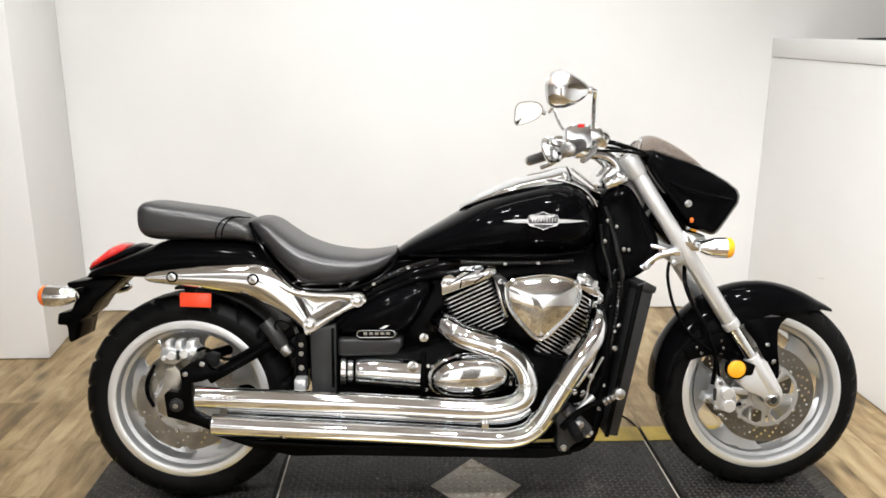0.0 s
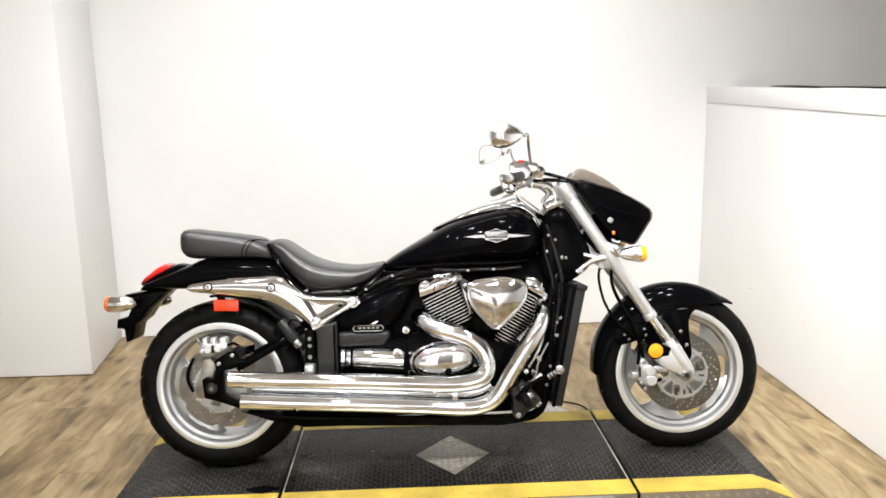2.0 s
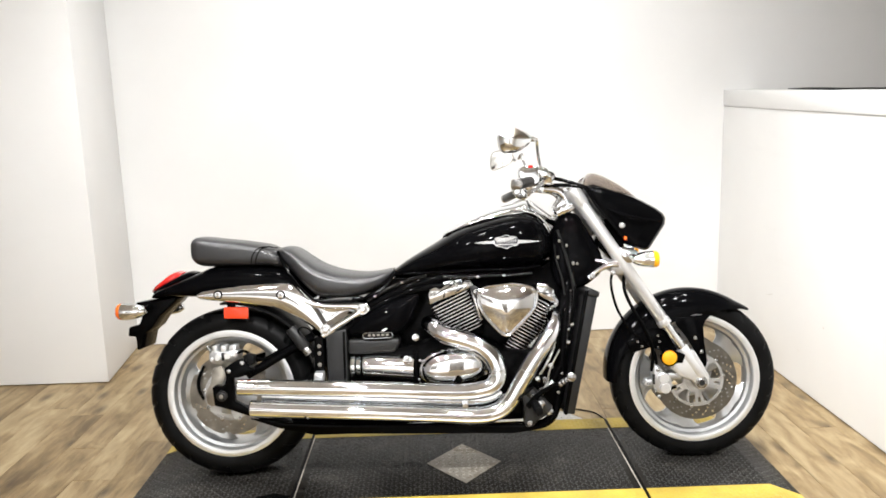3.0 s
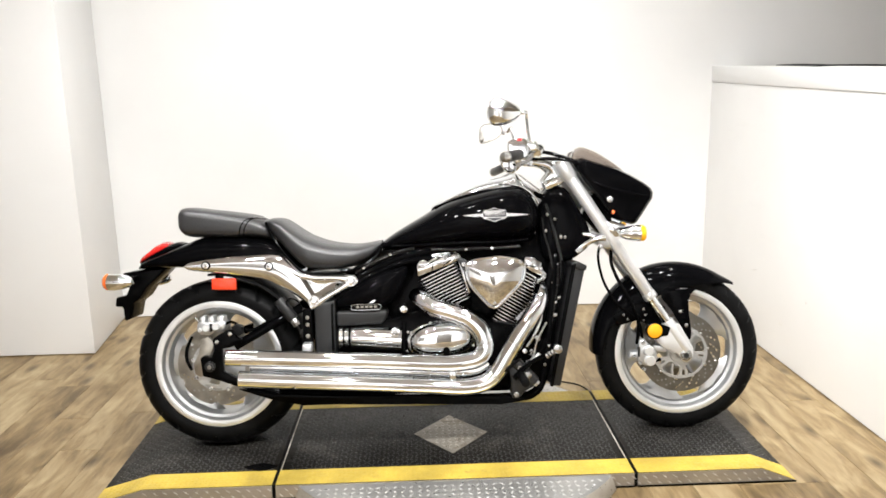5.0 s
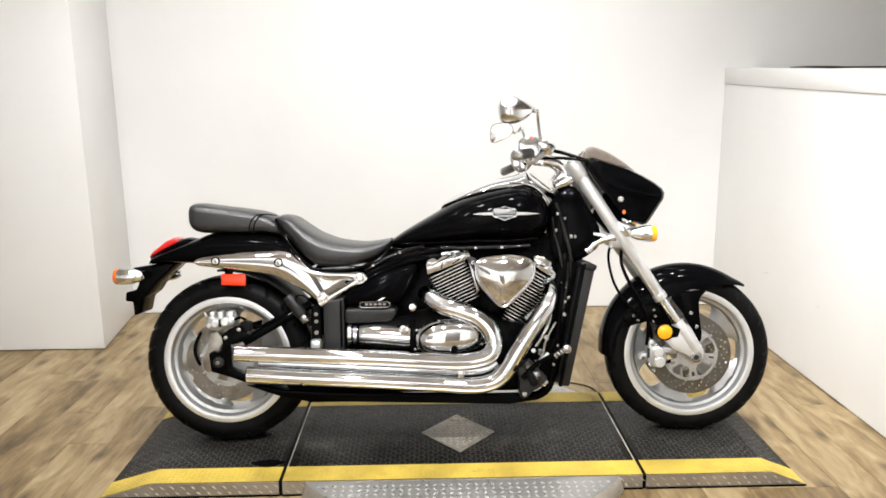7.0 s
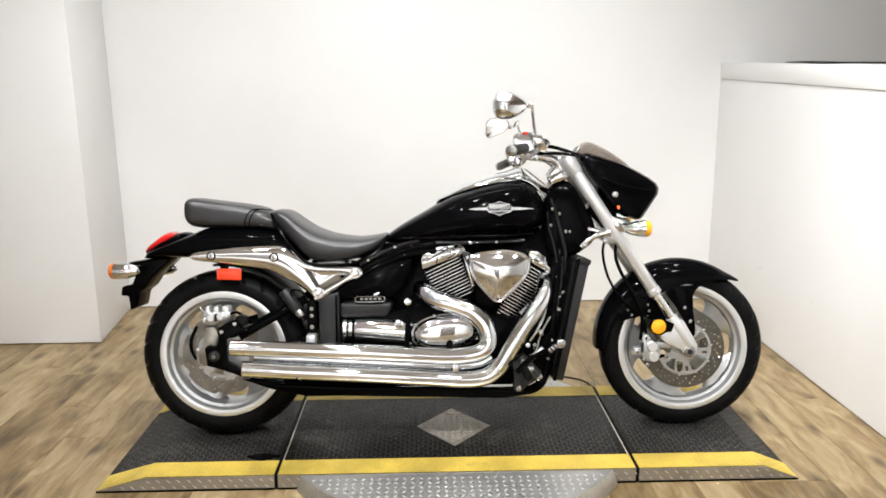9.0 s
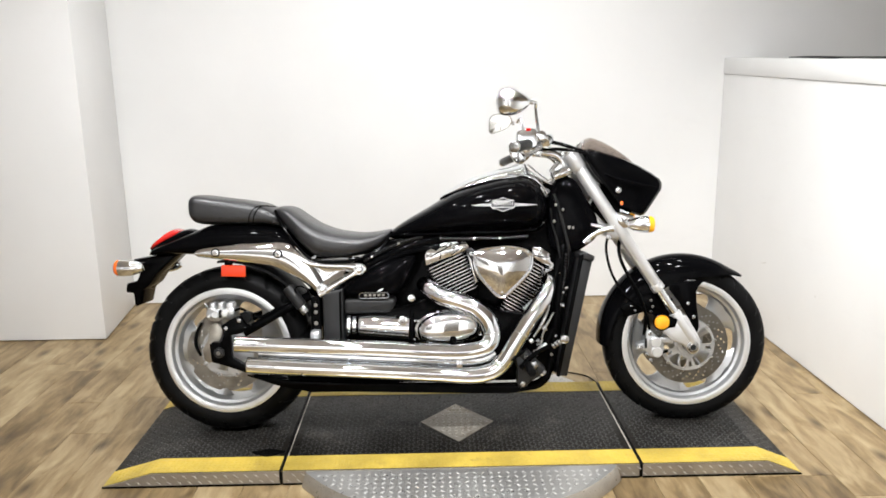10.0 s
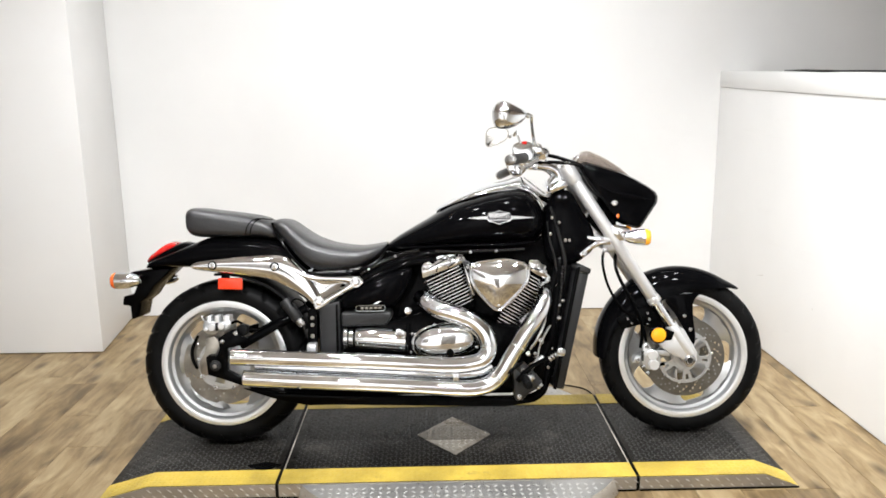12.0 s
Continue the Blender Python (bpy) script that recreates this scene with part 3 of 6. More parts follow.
# wheels
def tyre(cx, cz, radius, half, bead, put, groove_step):
    prof = []
    for u in np.linspace(0, 1, 13):
        a = u * math.pi / 2
        prof.append((bead + 0.006 + (radius - bead - 0.006) * math.sin(a) ** 0.9, -half * (0.86 + 0.14 * math.sin(min(u * 3, 1) * math.pi / 2)) * math.cos(a) ** 0.55 if u < 1 else 0.0))
    prof = [(bead - 0.004, -half * 0.80)] + prof
    prof = prof + [(r, -y) for r, y in prof[-2::-1]]
    seg = 300
    rings = []
    for r, y in prof:
        ring = []
        for i in range(seg):
            a = 2 * math.pi * i / seg
            q = r
            span = abs(y) / half
            if 0.22 < span < 0.92 and r > bead + 0.040:
                # slanted tread cuts
                ph = (math.degrees(a) + math.copysign(1, y) * 4 + span * 14) % groove_step
                if ph < 3.0:
                    q = r - 0.0065
            ring.append((cx + q * math.cos(a), y, cz + q * math.sin(a)))
        rings.append(ring)
    inner = [[(cx + (bead - 0.010) * math.cos(2 * math.pi * i / seg), y, cz + (bead - 0.010) * math.sin(2 * math.pi * i / seg)) for i in range(seg)] for y in (half * 0.7, -half * 0.7)]
    return put("tyre", rings_mesh(rings + inner, loop=True), RUBBER, None, "black radial road tyre", 30)


def spoke(cx, cz, middle, r0, r1, y, thick, put, parent, material, full=36.2, narrow=19.0, lean=10.0, name="spoke"):
    """One blade of a cast wheel: wide at hub and rim, swept along the way."""
    front, back = [], []
    vs = np.linspace(0, 1, 16)
    for v in vs:
        r = r0 + (r1 - r0) * v
        w = narrow + (full - narrow) * max(0.0, 1 - v / 0.20) ** 1.6 + 9.0 * max(0.0, (v - 0.72) / 0.28) ** 2.2
        w = min(w, full)
        c = middle + lean * math.sin(v * 1.9)
        row_f, row_b = [], []
        for u in np.linspace(-1, 1, 9):
            a = radians(c + u * w)
            crown = thick * 0.5 * (1 - abs(u) ** 4 * 0.75) if w < full - 0.5 else thick * 0.5
            dish = 0.012 * math.sin(v * math.pi)
            row_f.append((cx + r * math.cos(a), y - crown + dish, cz + r * math.sin(a)))
            row_b.append((cx + r * math.cos(a), y + crown + dish, cz + r * math.sin(a)))
        front.append(row_f)
        back.append(row_b)
    rings = [f + b[::-1] for f, b in zip(front, back)]
    return put(name, rings_mesh(rings), material, parent, "", 50)


def wheel(cx, cz, half, bead, put, first, face):
    lip = bead + 0.0135
    rim = put("rim", lathe([(lip, -half), (lip - 0.004, -half - 0.003), (bead - 0.010, -half - 0.001), (bead - 0.014, -half + 0.004), (bead - 0.016, -half + 0.016),
                            (bead - 0.026, -half + 0.020), (bead - 0.030, -half + 0.030), (bead - 0.034, face + 0.006), (bead - 0.034, -face), (bead - 0.030, half - 0.03),
                            (bead - 0.014, half - 0.004), (lip - 0.004, half + 0.003), (lip, half), (bead + 0.002, half - 0.004), (bead - 0.004, half - 0.02), (bead - 0.004, -half + 0.02), (bead + 0.002, -half + 0.004)], cx, cz, 120), CAST, None, "cast alloy wheel rim in silver grey")
    put("rim_lip", lathe([(lip - 0.0006, -half - 0.0034), (bead - 0.0095, -half - 0.0026), (bead - 0.0095, -half - 0.0050), (bead - 0.006, -half - 0.0062), (lip - 0.005, -half - 0.0068), (lip - 0.0006, -half - 0.0055)], cx, cz, 120), LIP, rim, "bright machined outer lip")
    for k in range(5):
        spoke(cx, cz, first + 36 + 72 * k, 0.040, bead - 0.031, face, 0.030, put, rim, CAST)
    put("hub", lathe([(0.012, face - 0.045), (0.045, face - 0.045), (0.052, face - 0.036), (0.055, face + 0.02), (0.055, 0.06), (0.012, 0.06)], cx, cz, 40), CAST, rim)
    return rim


def brake_disc(cx, cz, r0, r1, y, rows, cells, put, name="brake_disc", thick=0.0045, notch=0.0, every=3, material=None):
    """A drilled steel ring: each hole is cut through."""
    bm = bmesh.new()
    dr, da = (r1 - r0) / rows, 2 * math.pi / cells
    at = {}

    def v(r, a):
        key = (round(r, 5), round(a % (2 * math.pi), 4) % 6.2831)
        if key not in at:
            if r > r1 - 1e-5 and (math.degrees(a) - 20) % 60 < 9:
                r -= notch
            at[key] = bm.verts.new((cx + r * math.cos(a), y, cz + r * math.sin(a)))
        return at[key]

    for i in range(rows):
        for j in range(cells):
            r, a = r0 + i * dr, j * da
            edge = [v(r, a), v(r, a + da / 2), v(r, a + da), v(r + dr / 2, a + da), v(r + dr, a + da), v(r + dr, a + da / 2), v(r + dr, a), v(r + dr / 2, a)]
            if (j + i) % every == 0 and 0 < i < rows - 1:
                mr, ma, h = r + dr / 2, a + da / 2, 0.0031
                ring = []
                for q in range(8):
                    t = math.radians(225 + 45 * q)
                    ring.append(bm.verts.new((cx + mr * math.cos(ma) + h * (math.sin(t) * math.cos(ma) - math.cos(t) * math.sin(ma)), y, cz + mr * math.sin(ma) + h * (math.sin(t) * math.sin(ma) + math.cos(t) * math.cos(ma)))))
                for q in range(8):
                    bm.faces.new((edge[q], edge[(q + 1) % 8], ring[(q + 1) % 8], ring[q]))
            else:
                bm.faces.new(edge)
    bmesh.ops.solidify(bm, geom=bm.faces[:], thickness=thick)
    return put(name, bm, material or DISC, None, "drilled steel brake disc", 30)


def carrier(cx, cz, y, thick, radii, keep, put, parent, material, cells=180):
    """A flat plate round an axle, with the windows that keep() leaves out."""
    bm = bmesh.new()
    at = [[bm.verts.new((cx + q * math.cos(2 * math.pi * j / cells), y, cz + q * math.sin(2 * math.pi * j / cells))) for j in range(cells)] for q in radii]
    for i in range(len(radii) - 1):
        for j in range(cells):
            if keep((radii[i] + radii[i + 1]) / 2, 360.0 * (j + 0.5) / cells):
                k = (j + 1) % cells
                bm.faces.new((at[i][j], at[i][k], at[i + 1][k], at[i + 1][j]))
    bmesh.ops.delete(bm, geom=[v for v in bm.verts if not v.link_faces], context="VERTS")
    bmesh.ops.solidify(bm, geom=bm.faces[:], thickness=thick)
    return put("disc_carrier", bm, material, parent, "", 30)


def front_windows(q, a):
    ph = abs((a - 206 + 36) % 72 - 36)
    if q < 0.050 or q > 0.089:
        return True
    if ph < 4.2 and 0.066 < q < 0.083:
        return False
    return ph < 11.5 + 7 * abs((q - 0.069) / 0.020) ** 5


def rear_windows(q, a):
    ph = abs((a - 105 + 30) % 60 - 30)
    if 0.083 < q < 0.0895:
        return ph < 9
    if q < 0.052 or q > 0.074:
        return True
    return ph < 15


# rear wheel
tyre(*REAR, 0.302, 0.097, 0.2150, fit, 16)
wheel(*REAR, 0.081, 0.2150, fit, 53, -0.012)
rear_disc = brake_disc(*REAR, 0.0915, 0.1460, -0.092, 5, 60, fit, notch=0.009, every=5, material=PALE_DISC)
carrier(*REAR, -0.091, 0.006, list(np.linspace(0.022, 0.0935, 18)), rear_windows, fit, rear_disc, CAST)
for k in range(9):
    a = radians(129 + 40 * k)
    bolt(REAR[0] + 0.093 * math.cos(a), -0.094, REAR[1] + 0.093 * math.sin(a), 0.0085, 0.007, STEEL, rear_disc)
# front wheel
tyre(*FRONT, 0.298, 0.060, 0.2240, steer, 14)
wheel(*FRONT, 0.047, 0.2240, steer, 62, -0.008)
for side in (-1, 1):
    front_disc = brake_disc(*FRONT, 0.099, 0.147, side * 0.072 + 0.002, 5, 66, steer)
    yc = side * 0.070
    carrier(*FRONT, yc - 0.003, 0.006, list(np.linspace(0.020, 0.097, 20)), front_windows, steer, front_disc, CAST)
    steer("carrier_hub", lathe([(0.020, yc - 0.010), (0.040, yc - 0.010), (0.045, yc - 0.004), (0.045, yc + 0.006), (0.020, yc + 0.006)], *FRONT, 40), CAST, front_disc)
    for k in range(10):
        a = radians(8 + 36 * k)
        if side < 0:
            bolt(FRONT[0] + 0.099 * math.cos(a), -0.076, FRONT[1] + 0.099 * math.sin(a), 0.0065, 0.004, STEEL, front_disc, steer, "rivet")

# tank, console and emblem
tank = fit("fuel_tank", blob([(-0.240, 0.696, 0.722, 0.055, 2.2), (-0.185, 0.697, 0.760, 0.095, 2.3), (-0.095, 0.702, 0.812, 0.138, 2.4), (-0.010, 0.705, 0.860, 0.170, 2.5), (0.074, 0.708, 0.890, 0.187, 2.5),
                              (0.158, 0.708, 0.911, 0.195, 2.5), (0.225, 0.710, 0.919, 0.190, 2.5), (0.270, 0.713, 0.912, 0.175, 2.45), (0.305, 0.727, 0.886, 0.145, 2.3), (0.328, 0.752, 0.852, 0.100, 2.2), (0.339, 0.790, 0.806, 0.030, 2.0)], 56, 7), BLACK, None, "gloss black teardrop fuel tank", 60)
fit("tank_seam", tube([(-0.20, -0.088, 0.712), (-0.09, -0.128, 0.715), (0.06, -0.181, 0.722), (0.18, -0.187, 0.722), (0.28, -0.150, 0.728)], 0.004, 8), BLACK, tank, "", 60)
console = fit("tank_console", blob([(-0.055, 0.834, 0.850, 0.020, 2.0), (0.000, 0.842, 0.884, 0.058, 1.75), (0.060, 0.858, 0.914, 0.080, 1.65), (0.130, 0.870, 0.938, 0.090, 1.6), (0.205, 0.876, 0.954, 0.092, 1.6), (0.246, 0.878, 0.964, 0.086, 1.6), (0.262, 0.880, 0.956, 0.070, 1.7), (0.290, 0.880, 0.934, 0.052, 1.9), (0.325, 0.874, 0.908, 0.042, 2.0), (0.360, 0.866, 0.884, 0.030, 2.0)], 40, 6), CHROME, None, "chrome instrument console along the tank top", 60)
fit("console_seam", tube([(0.262, -0.074, 0.918), (0.261, -0.050, 0.942), (0.260, -0.020, 0.958), (0.260, 0.0, 0.962)], 0.0022, 8), SATIN, console)
fit("console_trim", tube([(-0.045, -0.045, 0.846), (0.03, -0.075, 0.874), (0.11, -0.092, 0.897), (0.19, -0.095, 0.908), (0.26, -0.085, 0.909), (0.31, -0.070, 0.893)], 0.0038, 8), SATIN, console)


fit("tank_trim", tube([(0.188, -0.086, 0.928), (0.232, -0.100, 0.922), (0.276, -0.108, 0.908), (0.308, -0.112, 0.880), (0.326, -0.108, 0.852)], 0.0042, 10), CHROME, tank, "thin chrome trim at the tank's front")
for a, b in (((0.263, -0.062, 0.958), (0.340, -0.058, 0.898)), ((0.262, -0.064, 0.930), (0.338, -0.060, 0.890)), ((0.338, -0.060, 0.892), (0.366, -0.058, 0.880))):
    fit("console_stay", rod(a, b, 0.0034, 10, 0.0008), CHROME, console)


def tank_side(x, z):
    """The half width of the tank at that place, on the right side."""
    w = np.interp(x, [-0.01, 0.074, 0.158, 0.225, 0.27], [0.165, 0.187, 0.195, 0.190, 0.175])
    lo, hi = 0.709, np.interp(x, [-0.01, 0.074, 0.158, 0.225, 0.27], [0.848, 0.888, 0.911, 0.919, 0.912])
    s = min(abs((z - (lo + hi) / 2) / ((hi - lo) / 2)), 0.99)
    return -w * (1 - s ** 2.5) ** (1 / 2.5)


def on_tank(outline, lift_off, thick):
    bm = prism(outline, 0.0, 1.0)
    for v in bm.verts:
        v.co.y = tank_side(v.co.x, v.co.z) - lift_off - (0.0 if v.co.y > 0.5 else thick)
    return bm


WING = [(0.049, 0.8155), (0.085, 0.8205), (0.116, 0.8215), (0.124, 0.833), (0.145, 0.836), (0.160, 0.842), (0.175, 0.836), (0.196, 0.833), (0.204, 0.8215), (0.240, 0.8195), (0.284, 0.8150), (0.240, 0.8110), (0.204, 0.8105), (0.196, 0.803), (0.180, 0.800), (0.160, 0.792), (0.140, 0.800), (0.124, 0.803), (0.116, 0.8115), (0.085, 0.8115)]
emblem = fit("tank_emblem", on_tank(WING, 0.0005, 0.004), STEEL, tank, "chrome winged tank badge")
fit("emblem_field", on_tank([(0.118, 0.829), (0.202, 0.829), (0.198, 0.810), (0.122, 0.810)], 0.0044, 0.0008), BADGE_FIELD, tank, "dull grey field of the badge")
for field in ([(0.130, 0.8065), (0.190, 0.8065), (0.178, 0.8015), (0.160, 0.7955), (0.142, 0.8015)], [(0.130, 0.8318), (0.147, 0.8342), (0.160, 0.8388), (0.173, 0.8342), (0.190, 0.8318)]):
    fit("emblem_field", on_tank(field, 0.0044, 0.0008), BADGE_FIELD, tank)
for i in range(9):
    x = 0.128 + i * 0.0078
    fit("emblem_bar", on_tank([(x, 0.825), (x + 0.0040, 0.825), (x + 0.0040, 0.814), (x, 0.814)], 0.0052, 0.0012), STEEL, tank)

# seats
rider = fit("rider_seat", blob([(-0.646, 0.800, 0.816, 0.090, 2.6), (-0.622, 0.764, 0.822, 0.125, 3.0), (-0.590, 0.724, 0.815, 0.145, 3.2), (-0.552, 0.682, 0.788, 0.160, 3.4), (-0.518, 0.650, 0.765, 0.168, 3.4), (-0.490, 0.636, 0.750, 0.172, 3.4), (-0.430, 0.632, 0.729, 0.172, 3.4), (-0.350, 0.638, 0.718, 0.158, 3.2), (-0.300, 0.654, 0.720, 0.138, 3.0), (-0.262, 0.680, 0.726, 0.115, 2.8), (-0.238, 0.712, 0.730, 0.090, 2.4)], 48, 6), LEATHER, None, "black vinyl scooped rider saddle", 60)
fit("seat_piping", tube([(-0.644, -0.098, 0.806), (-0.612, -0.142, 0.752), (-0.565, -0.166, 0.690), (-0.520, -0.176, 0.645), (-0.490, -0.178, 0.631), (-0.420, -0.178, 0.627), (-0.350, -0.165, 0.633), (-0.295, -0.142, 0.651), (-0.255, -0.118, 0.682), (-0.232, -0.092, 0.722)], 0.005, 8), SATIN, rider)
pillion = fit("passenger_seat", blob([(-0.953, 0.806, 0.844, 0.084, 3.0), (-0.947, 0.782, 0.860, 0.112, 3.6), (-0.932, 0.766, 0.866, 0.123, 4.0), (-0.904, 0.759, 0.864, 0.127, 4.2), (-0.850, 0.757, 0.856, 0.130, 4.2), (-0.760, 0.754, 0.844, 0.132, 4.0), (-0.690, 0.754, 0.830, 0.130, 3.4), (-0.645, 0.746, 0.806, 0.120, 3.0), (-0.618, 0.742, 0.778, 0.100, 2.8)], 48, 6), LEATHER, None, "black vinyl passenger pad", 60)
STRAP = [(-0.716, -0.1315, 0.764), (-0.712, -0.1325, 0.790), (-0.697, -0.129, 0.814), (-0.678, -0.112, 0.823), (-0.662, -0.080, 0.820), (-0.655, -0.040, 0.818)]
for dx in (0.0, -0.016):
    fit("seat_strap", tube([(x + dx, y * 1.005, z + 0.001) for x, y, z in STRAP], 0.0022, 8), SATIN, pillion, "black seat strap edge")

# tail: fender, light, plate bracket
rear_fender = fit("rear_fender", blob([(-1.108, 0.650, 0.656, 0.070, 2.4), (-1.085, 0.648, 0.680, 0.100, 2.7), (-1.019, 0.652, 0.708, 0.118, 3.0), (-0.938, 0.650, 0.738, 0.122, 3.2), (-0.880, 0.652, 0.758, 0.124, 3.2), (-0.800, 0.655, 0.763, 0.126, 3.2), (-0.700, 0.655, 0.758, 0.128, 3.2), (-0.620, 0.650, 0.742, 0.128, 3.2), (-0.565, 0.640, 0.700, 0.120, 3.0), (-0.530, 0.630, 0.655, 0.090, 2.5)], 44, 5), BLACK, None, "gloss black rear fender", 60)
fit("tail_light", blob([(-1.118, 0.668, 0.680, 0.030, 2.2), (-1.100, 0.672, 0.698, 0.055, 2.5), (-1.074, 0.682, 0.716, 0.070, 2.6), (-1.050, 0.692, 0.734, 0.075, 2.6), (-1.026, 0.704, 0.744, 0.072, 2.5), (-1.008, 0.716, 0.738, 0.055, 2.3)], 36, 5), RED, rear_fender, "red tail light lens")
fit("tail_light_base", blob([(-1.112, 0.664, 0.674, 0.040, 2.2), (-1.070, 0.674, 0.700, 0.077, 2.5), (-1.030, 0.690, 0.722, 0.080, 2.5), (-0.985, 0.706, 0.742, 0.070, 2.4), (-0.955, 0.716, 0.738, 0.045, 2.3)], 30, 4), BLACK, rear_fender)
bracket = fit("plate_bracket", prism([(-1.166, 0.638), (-1.090, 0.648), (-1.030, 0.652), (-1.015, 0.648), (-1.034, 0.628), (-1.084, 0.584), (-1.110, 0.545), (-1.138, 0.524), (-1.150, 0.470), (-1.165, 0.466), (-1.169, 0.516), (-1.196, 0.518), (-1.192, 0.551), (-1.156, 0.557), (-1.143, 0.586), (-1.162, 0.630)], -0.075, 0.075, 0.006), SATIN, None, "black plastic number-plate bracket")


def rear_signal(y, x0, z0):
    s = 1 if y > 0 else -1
    body = fit("rear_turn_signal", moved(lathe([(0.0006, -0.062), (0.010, -0.060), (0.020, -0.045), (0.027, -0.020), (0.0295, 0.010), (0.029, 0.022), (0.0006, 0.022)], seg=28, loop=False), Matrix.Translation((x0, y, z0)) @ Matrix.Rotation(radians(90 - 6), 4, "Z")), CHROME, None, "chrome rear turn signal", 40)
    fit("signal_lens", moved(lathe([(0.0006, 0.024), (0.0285, 0.0225), (0.0285, 0.030), (0.024, 0.037), (0.012, 0.041), (0.0006, 0.042)], seg=28, loop=False), Matrix.Translation((x0, y, z0)) @ Matrix.Rotation(radians(90 - 6), 4, "Z")), ORANGE, body, "orange signal lens", 40)
    fit("signal_stalk", rod((x0 + 0.038, y, z0 + 0.006), (x0 + 0.048, y - s * 0.11, z0 + 0.006), 0.009, 14, 0.001), SATIN, body)


rear_signal(-0.165, -1.153, 0.616)
rear_signal(0.165, -1.128, 0.596)
reflector = fit("side_reflector", box(-0.836, -0.750, -0.128, -0.120, 0.575, 0.615, 0.003), REFLECT, None, "red-orange rectangular side reflector")
reflector.data.transform(Matrix.Translation((-0.793, 0, 0.595)) @ Matrix.Rotation(radians(2), 4, "Y") @ Matrix.Translation((0.793, 0, -0.595)))
fit("reflector_mount", box(-0.826, -0.797, -0.119, -0.110, 0.60, 0.64, 0.002), SATIN, reflector)
arc = [(REAR[0] + 0.329 * math.cos(a), REAR[1] + 0.329 * math.sin(a)) for a in np.linspace(radians(94), radians(22), 26)]
inner_arc = [(REAR[0] + 0.321 * math.cos(a), REAR[1] + 0.321 * math.sin(a)) for a in np.linspace(radians(22), radians(94), 26)]
fit("inner_fender", prism(arc + inner_arc, -0.112, 0.112, 0.0015), PLASTIC, None, "black plastic inner fender over the tyre")

def blade(points, y, side, crown, thick=0.004, across=13, steps=6):
    """A plate along points of x, z, half width, crowned towards that side."""
    rows = spline(points, steps)
    way = np.gradient(rows[:, :2], axis=0)
    way /= np.linalg.norm(way, axis=1)[:, None]
    us = np.linspace(-1, 1, across)
    rings = []
    for (x, z, w), (tx, tz) in zip(rows, way):
        front = [(x - tz * w * u, y + side * (thick + crown * (1 - abs(u) ** 2.6)), z + tx * w * u) for u in us]
        rings.append(front + [(x + tz * w, y - side * thick, z - tx * w) for w in (-w, w)])
    return rings_mesh(rings)


for s in (-1, 1):
    y = s * 0.136
    strut = fit("fender_strut", blade([(-0.922, 0.660, 0.005), (-0.908, 0.661, 0.013), (-0.857, 0.662, 0.021), (-0.770, 0.661, 0.029), (-0.672, 0.656, 0.038), (-0.620, 0.649, 0.045), (-0.578, 0.630, 0.047), (-0.545, 0.600, 0.040), (-0.518, 0.570, 0.031), (-0.498, 0.545, 0.024), (-0.478, 0.518, 0.016)], y, s, 0.010), CHROME, None, "polished chrome fender strut", 50)
    fit("strut_bar", join(blade([(-0.556, 0.640, 0.020), (-0.520, 0.620, 0.013), (-0.470, 0.611, 0.0105), (-0.400, 0.608, 0.0105), (-0.362, 0.603, 0.016), (-0.335, 0.596, 0.019), (-0.322, 0.593, 0.010)], y + s * 0.003, s, 0.007),
                          blade([(-0.490, 0.506, 0.012), (-0.470, 0.518, 0.018), (-0.440, 0.537, 0.013), (-0.390, 0.566, 0.0115), (-0.352, 0.588, 0.016)], y + s * 0.002, s, 0.008)), CHROME, strut, "", 50)
    fit("strut_hollow", domed([(-0.560, 0.640), (-0.500, 0.622), (-0.350, 0.606), (-0.352, 0.592), (-0.420, 0.552), (-0.474, 0.520), (-0.500, 0.545), (-0.540, 0.590)], [(y - s * 0.016, 1.0), (y + s * 0.004, 1.0), (y + s * 0.001, 0.86), (y - s * 0.005, 0.66), (y - s * 0.009, 0.42), (y - s * 0.0105, 0.2), (y - s * 0.011, 0.04)], 3), CHROME, strut, "", 60)
    if s < 0:
        for x, z, r in ((-0.847, 0.663, 0.0125), (-0.629, 0.655, 0.0130), (-0.477, 0.529, 0.0165), (-0.346, 0.596, 0.0165)):
            fit("washer", moved(lathe([(0.0006, 0.0), (r + 0.003, 0.0), (r + 0.003, -0.0015), (0.0006, -0.0015)], seg=24, loop=False), Matrix.Translation((x, -0.150, z))), SATIN if x < -0.5 else STEEL, strut)
            bolt(x, -0.1515, z, r, 0.008, CHROME, strut)

# frame, side covers
fit("frame_core", prism([(-0.42, 0.33), (-0.40, 0.60), (-0.24, 0.695), (-0.05, 0.705), (0.30, 0.720), (0.40, 0.80), (0.47, 0.70), (0.41, 0.45), (0.34, 0.19), (-0.30, 0.19)], -0.055, 0.055, 0.006), SATIN, None, "black engine bay and frame centre")
neck = fit("steering_head_cover", domed([(0.338, 0.850), (0.366, 0.905), (0.425, 0.908), (0.470, 0.840), (0.512, 0.762), (0.514, 0.700), (0.478, 0.664), (0.432, 0.642), (0.352, 0.650), (0.330, 0.735)], [(0.085, 0.97), (-0.070, 1.0), (-0.082, 0.985), (-0.091, 0.94), (-0.098, 0.84), (-0.103, 0.66), (-0.106, 0.4), (-0.107, 0.1)]), BLACK, None, "gloss black steering head cover", 60)
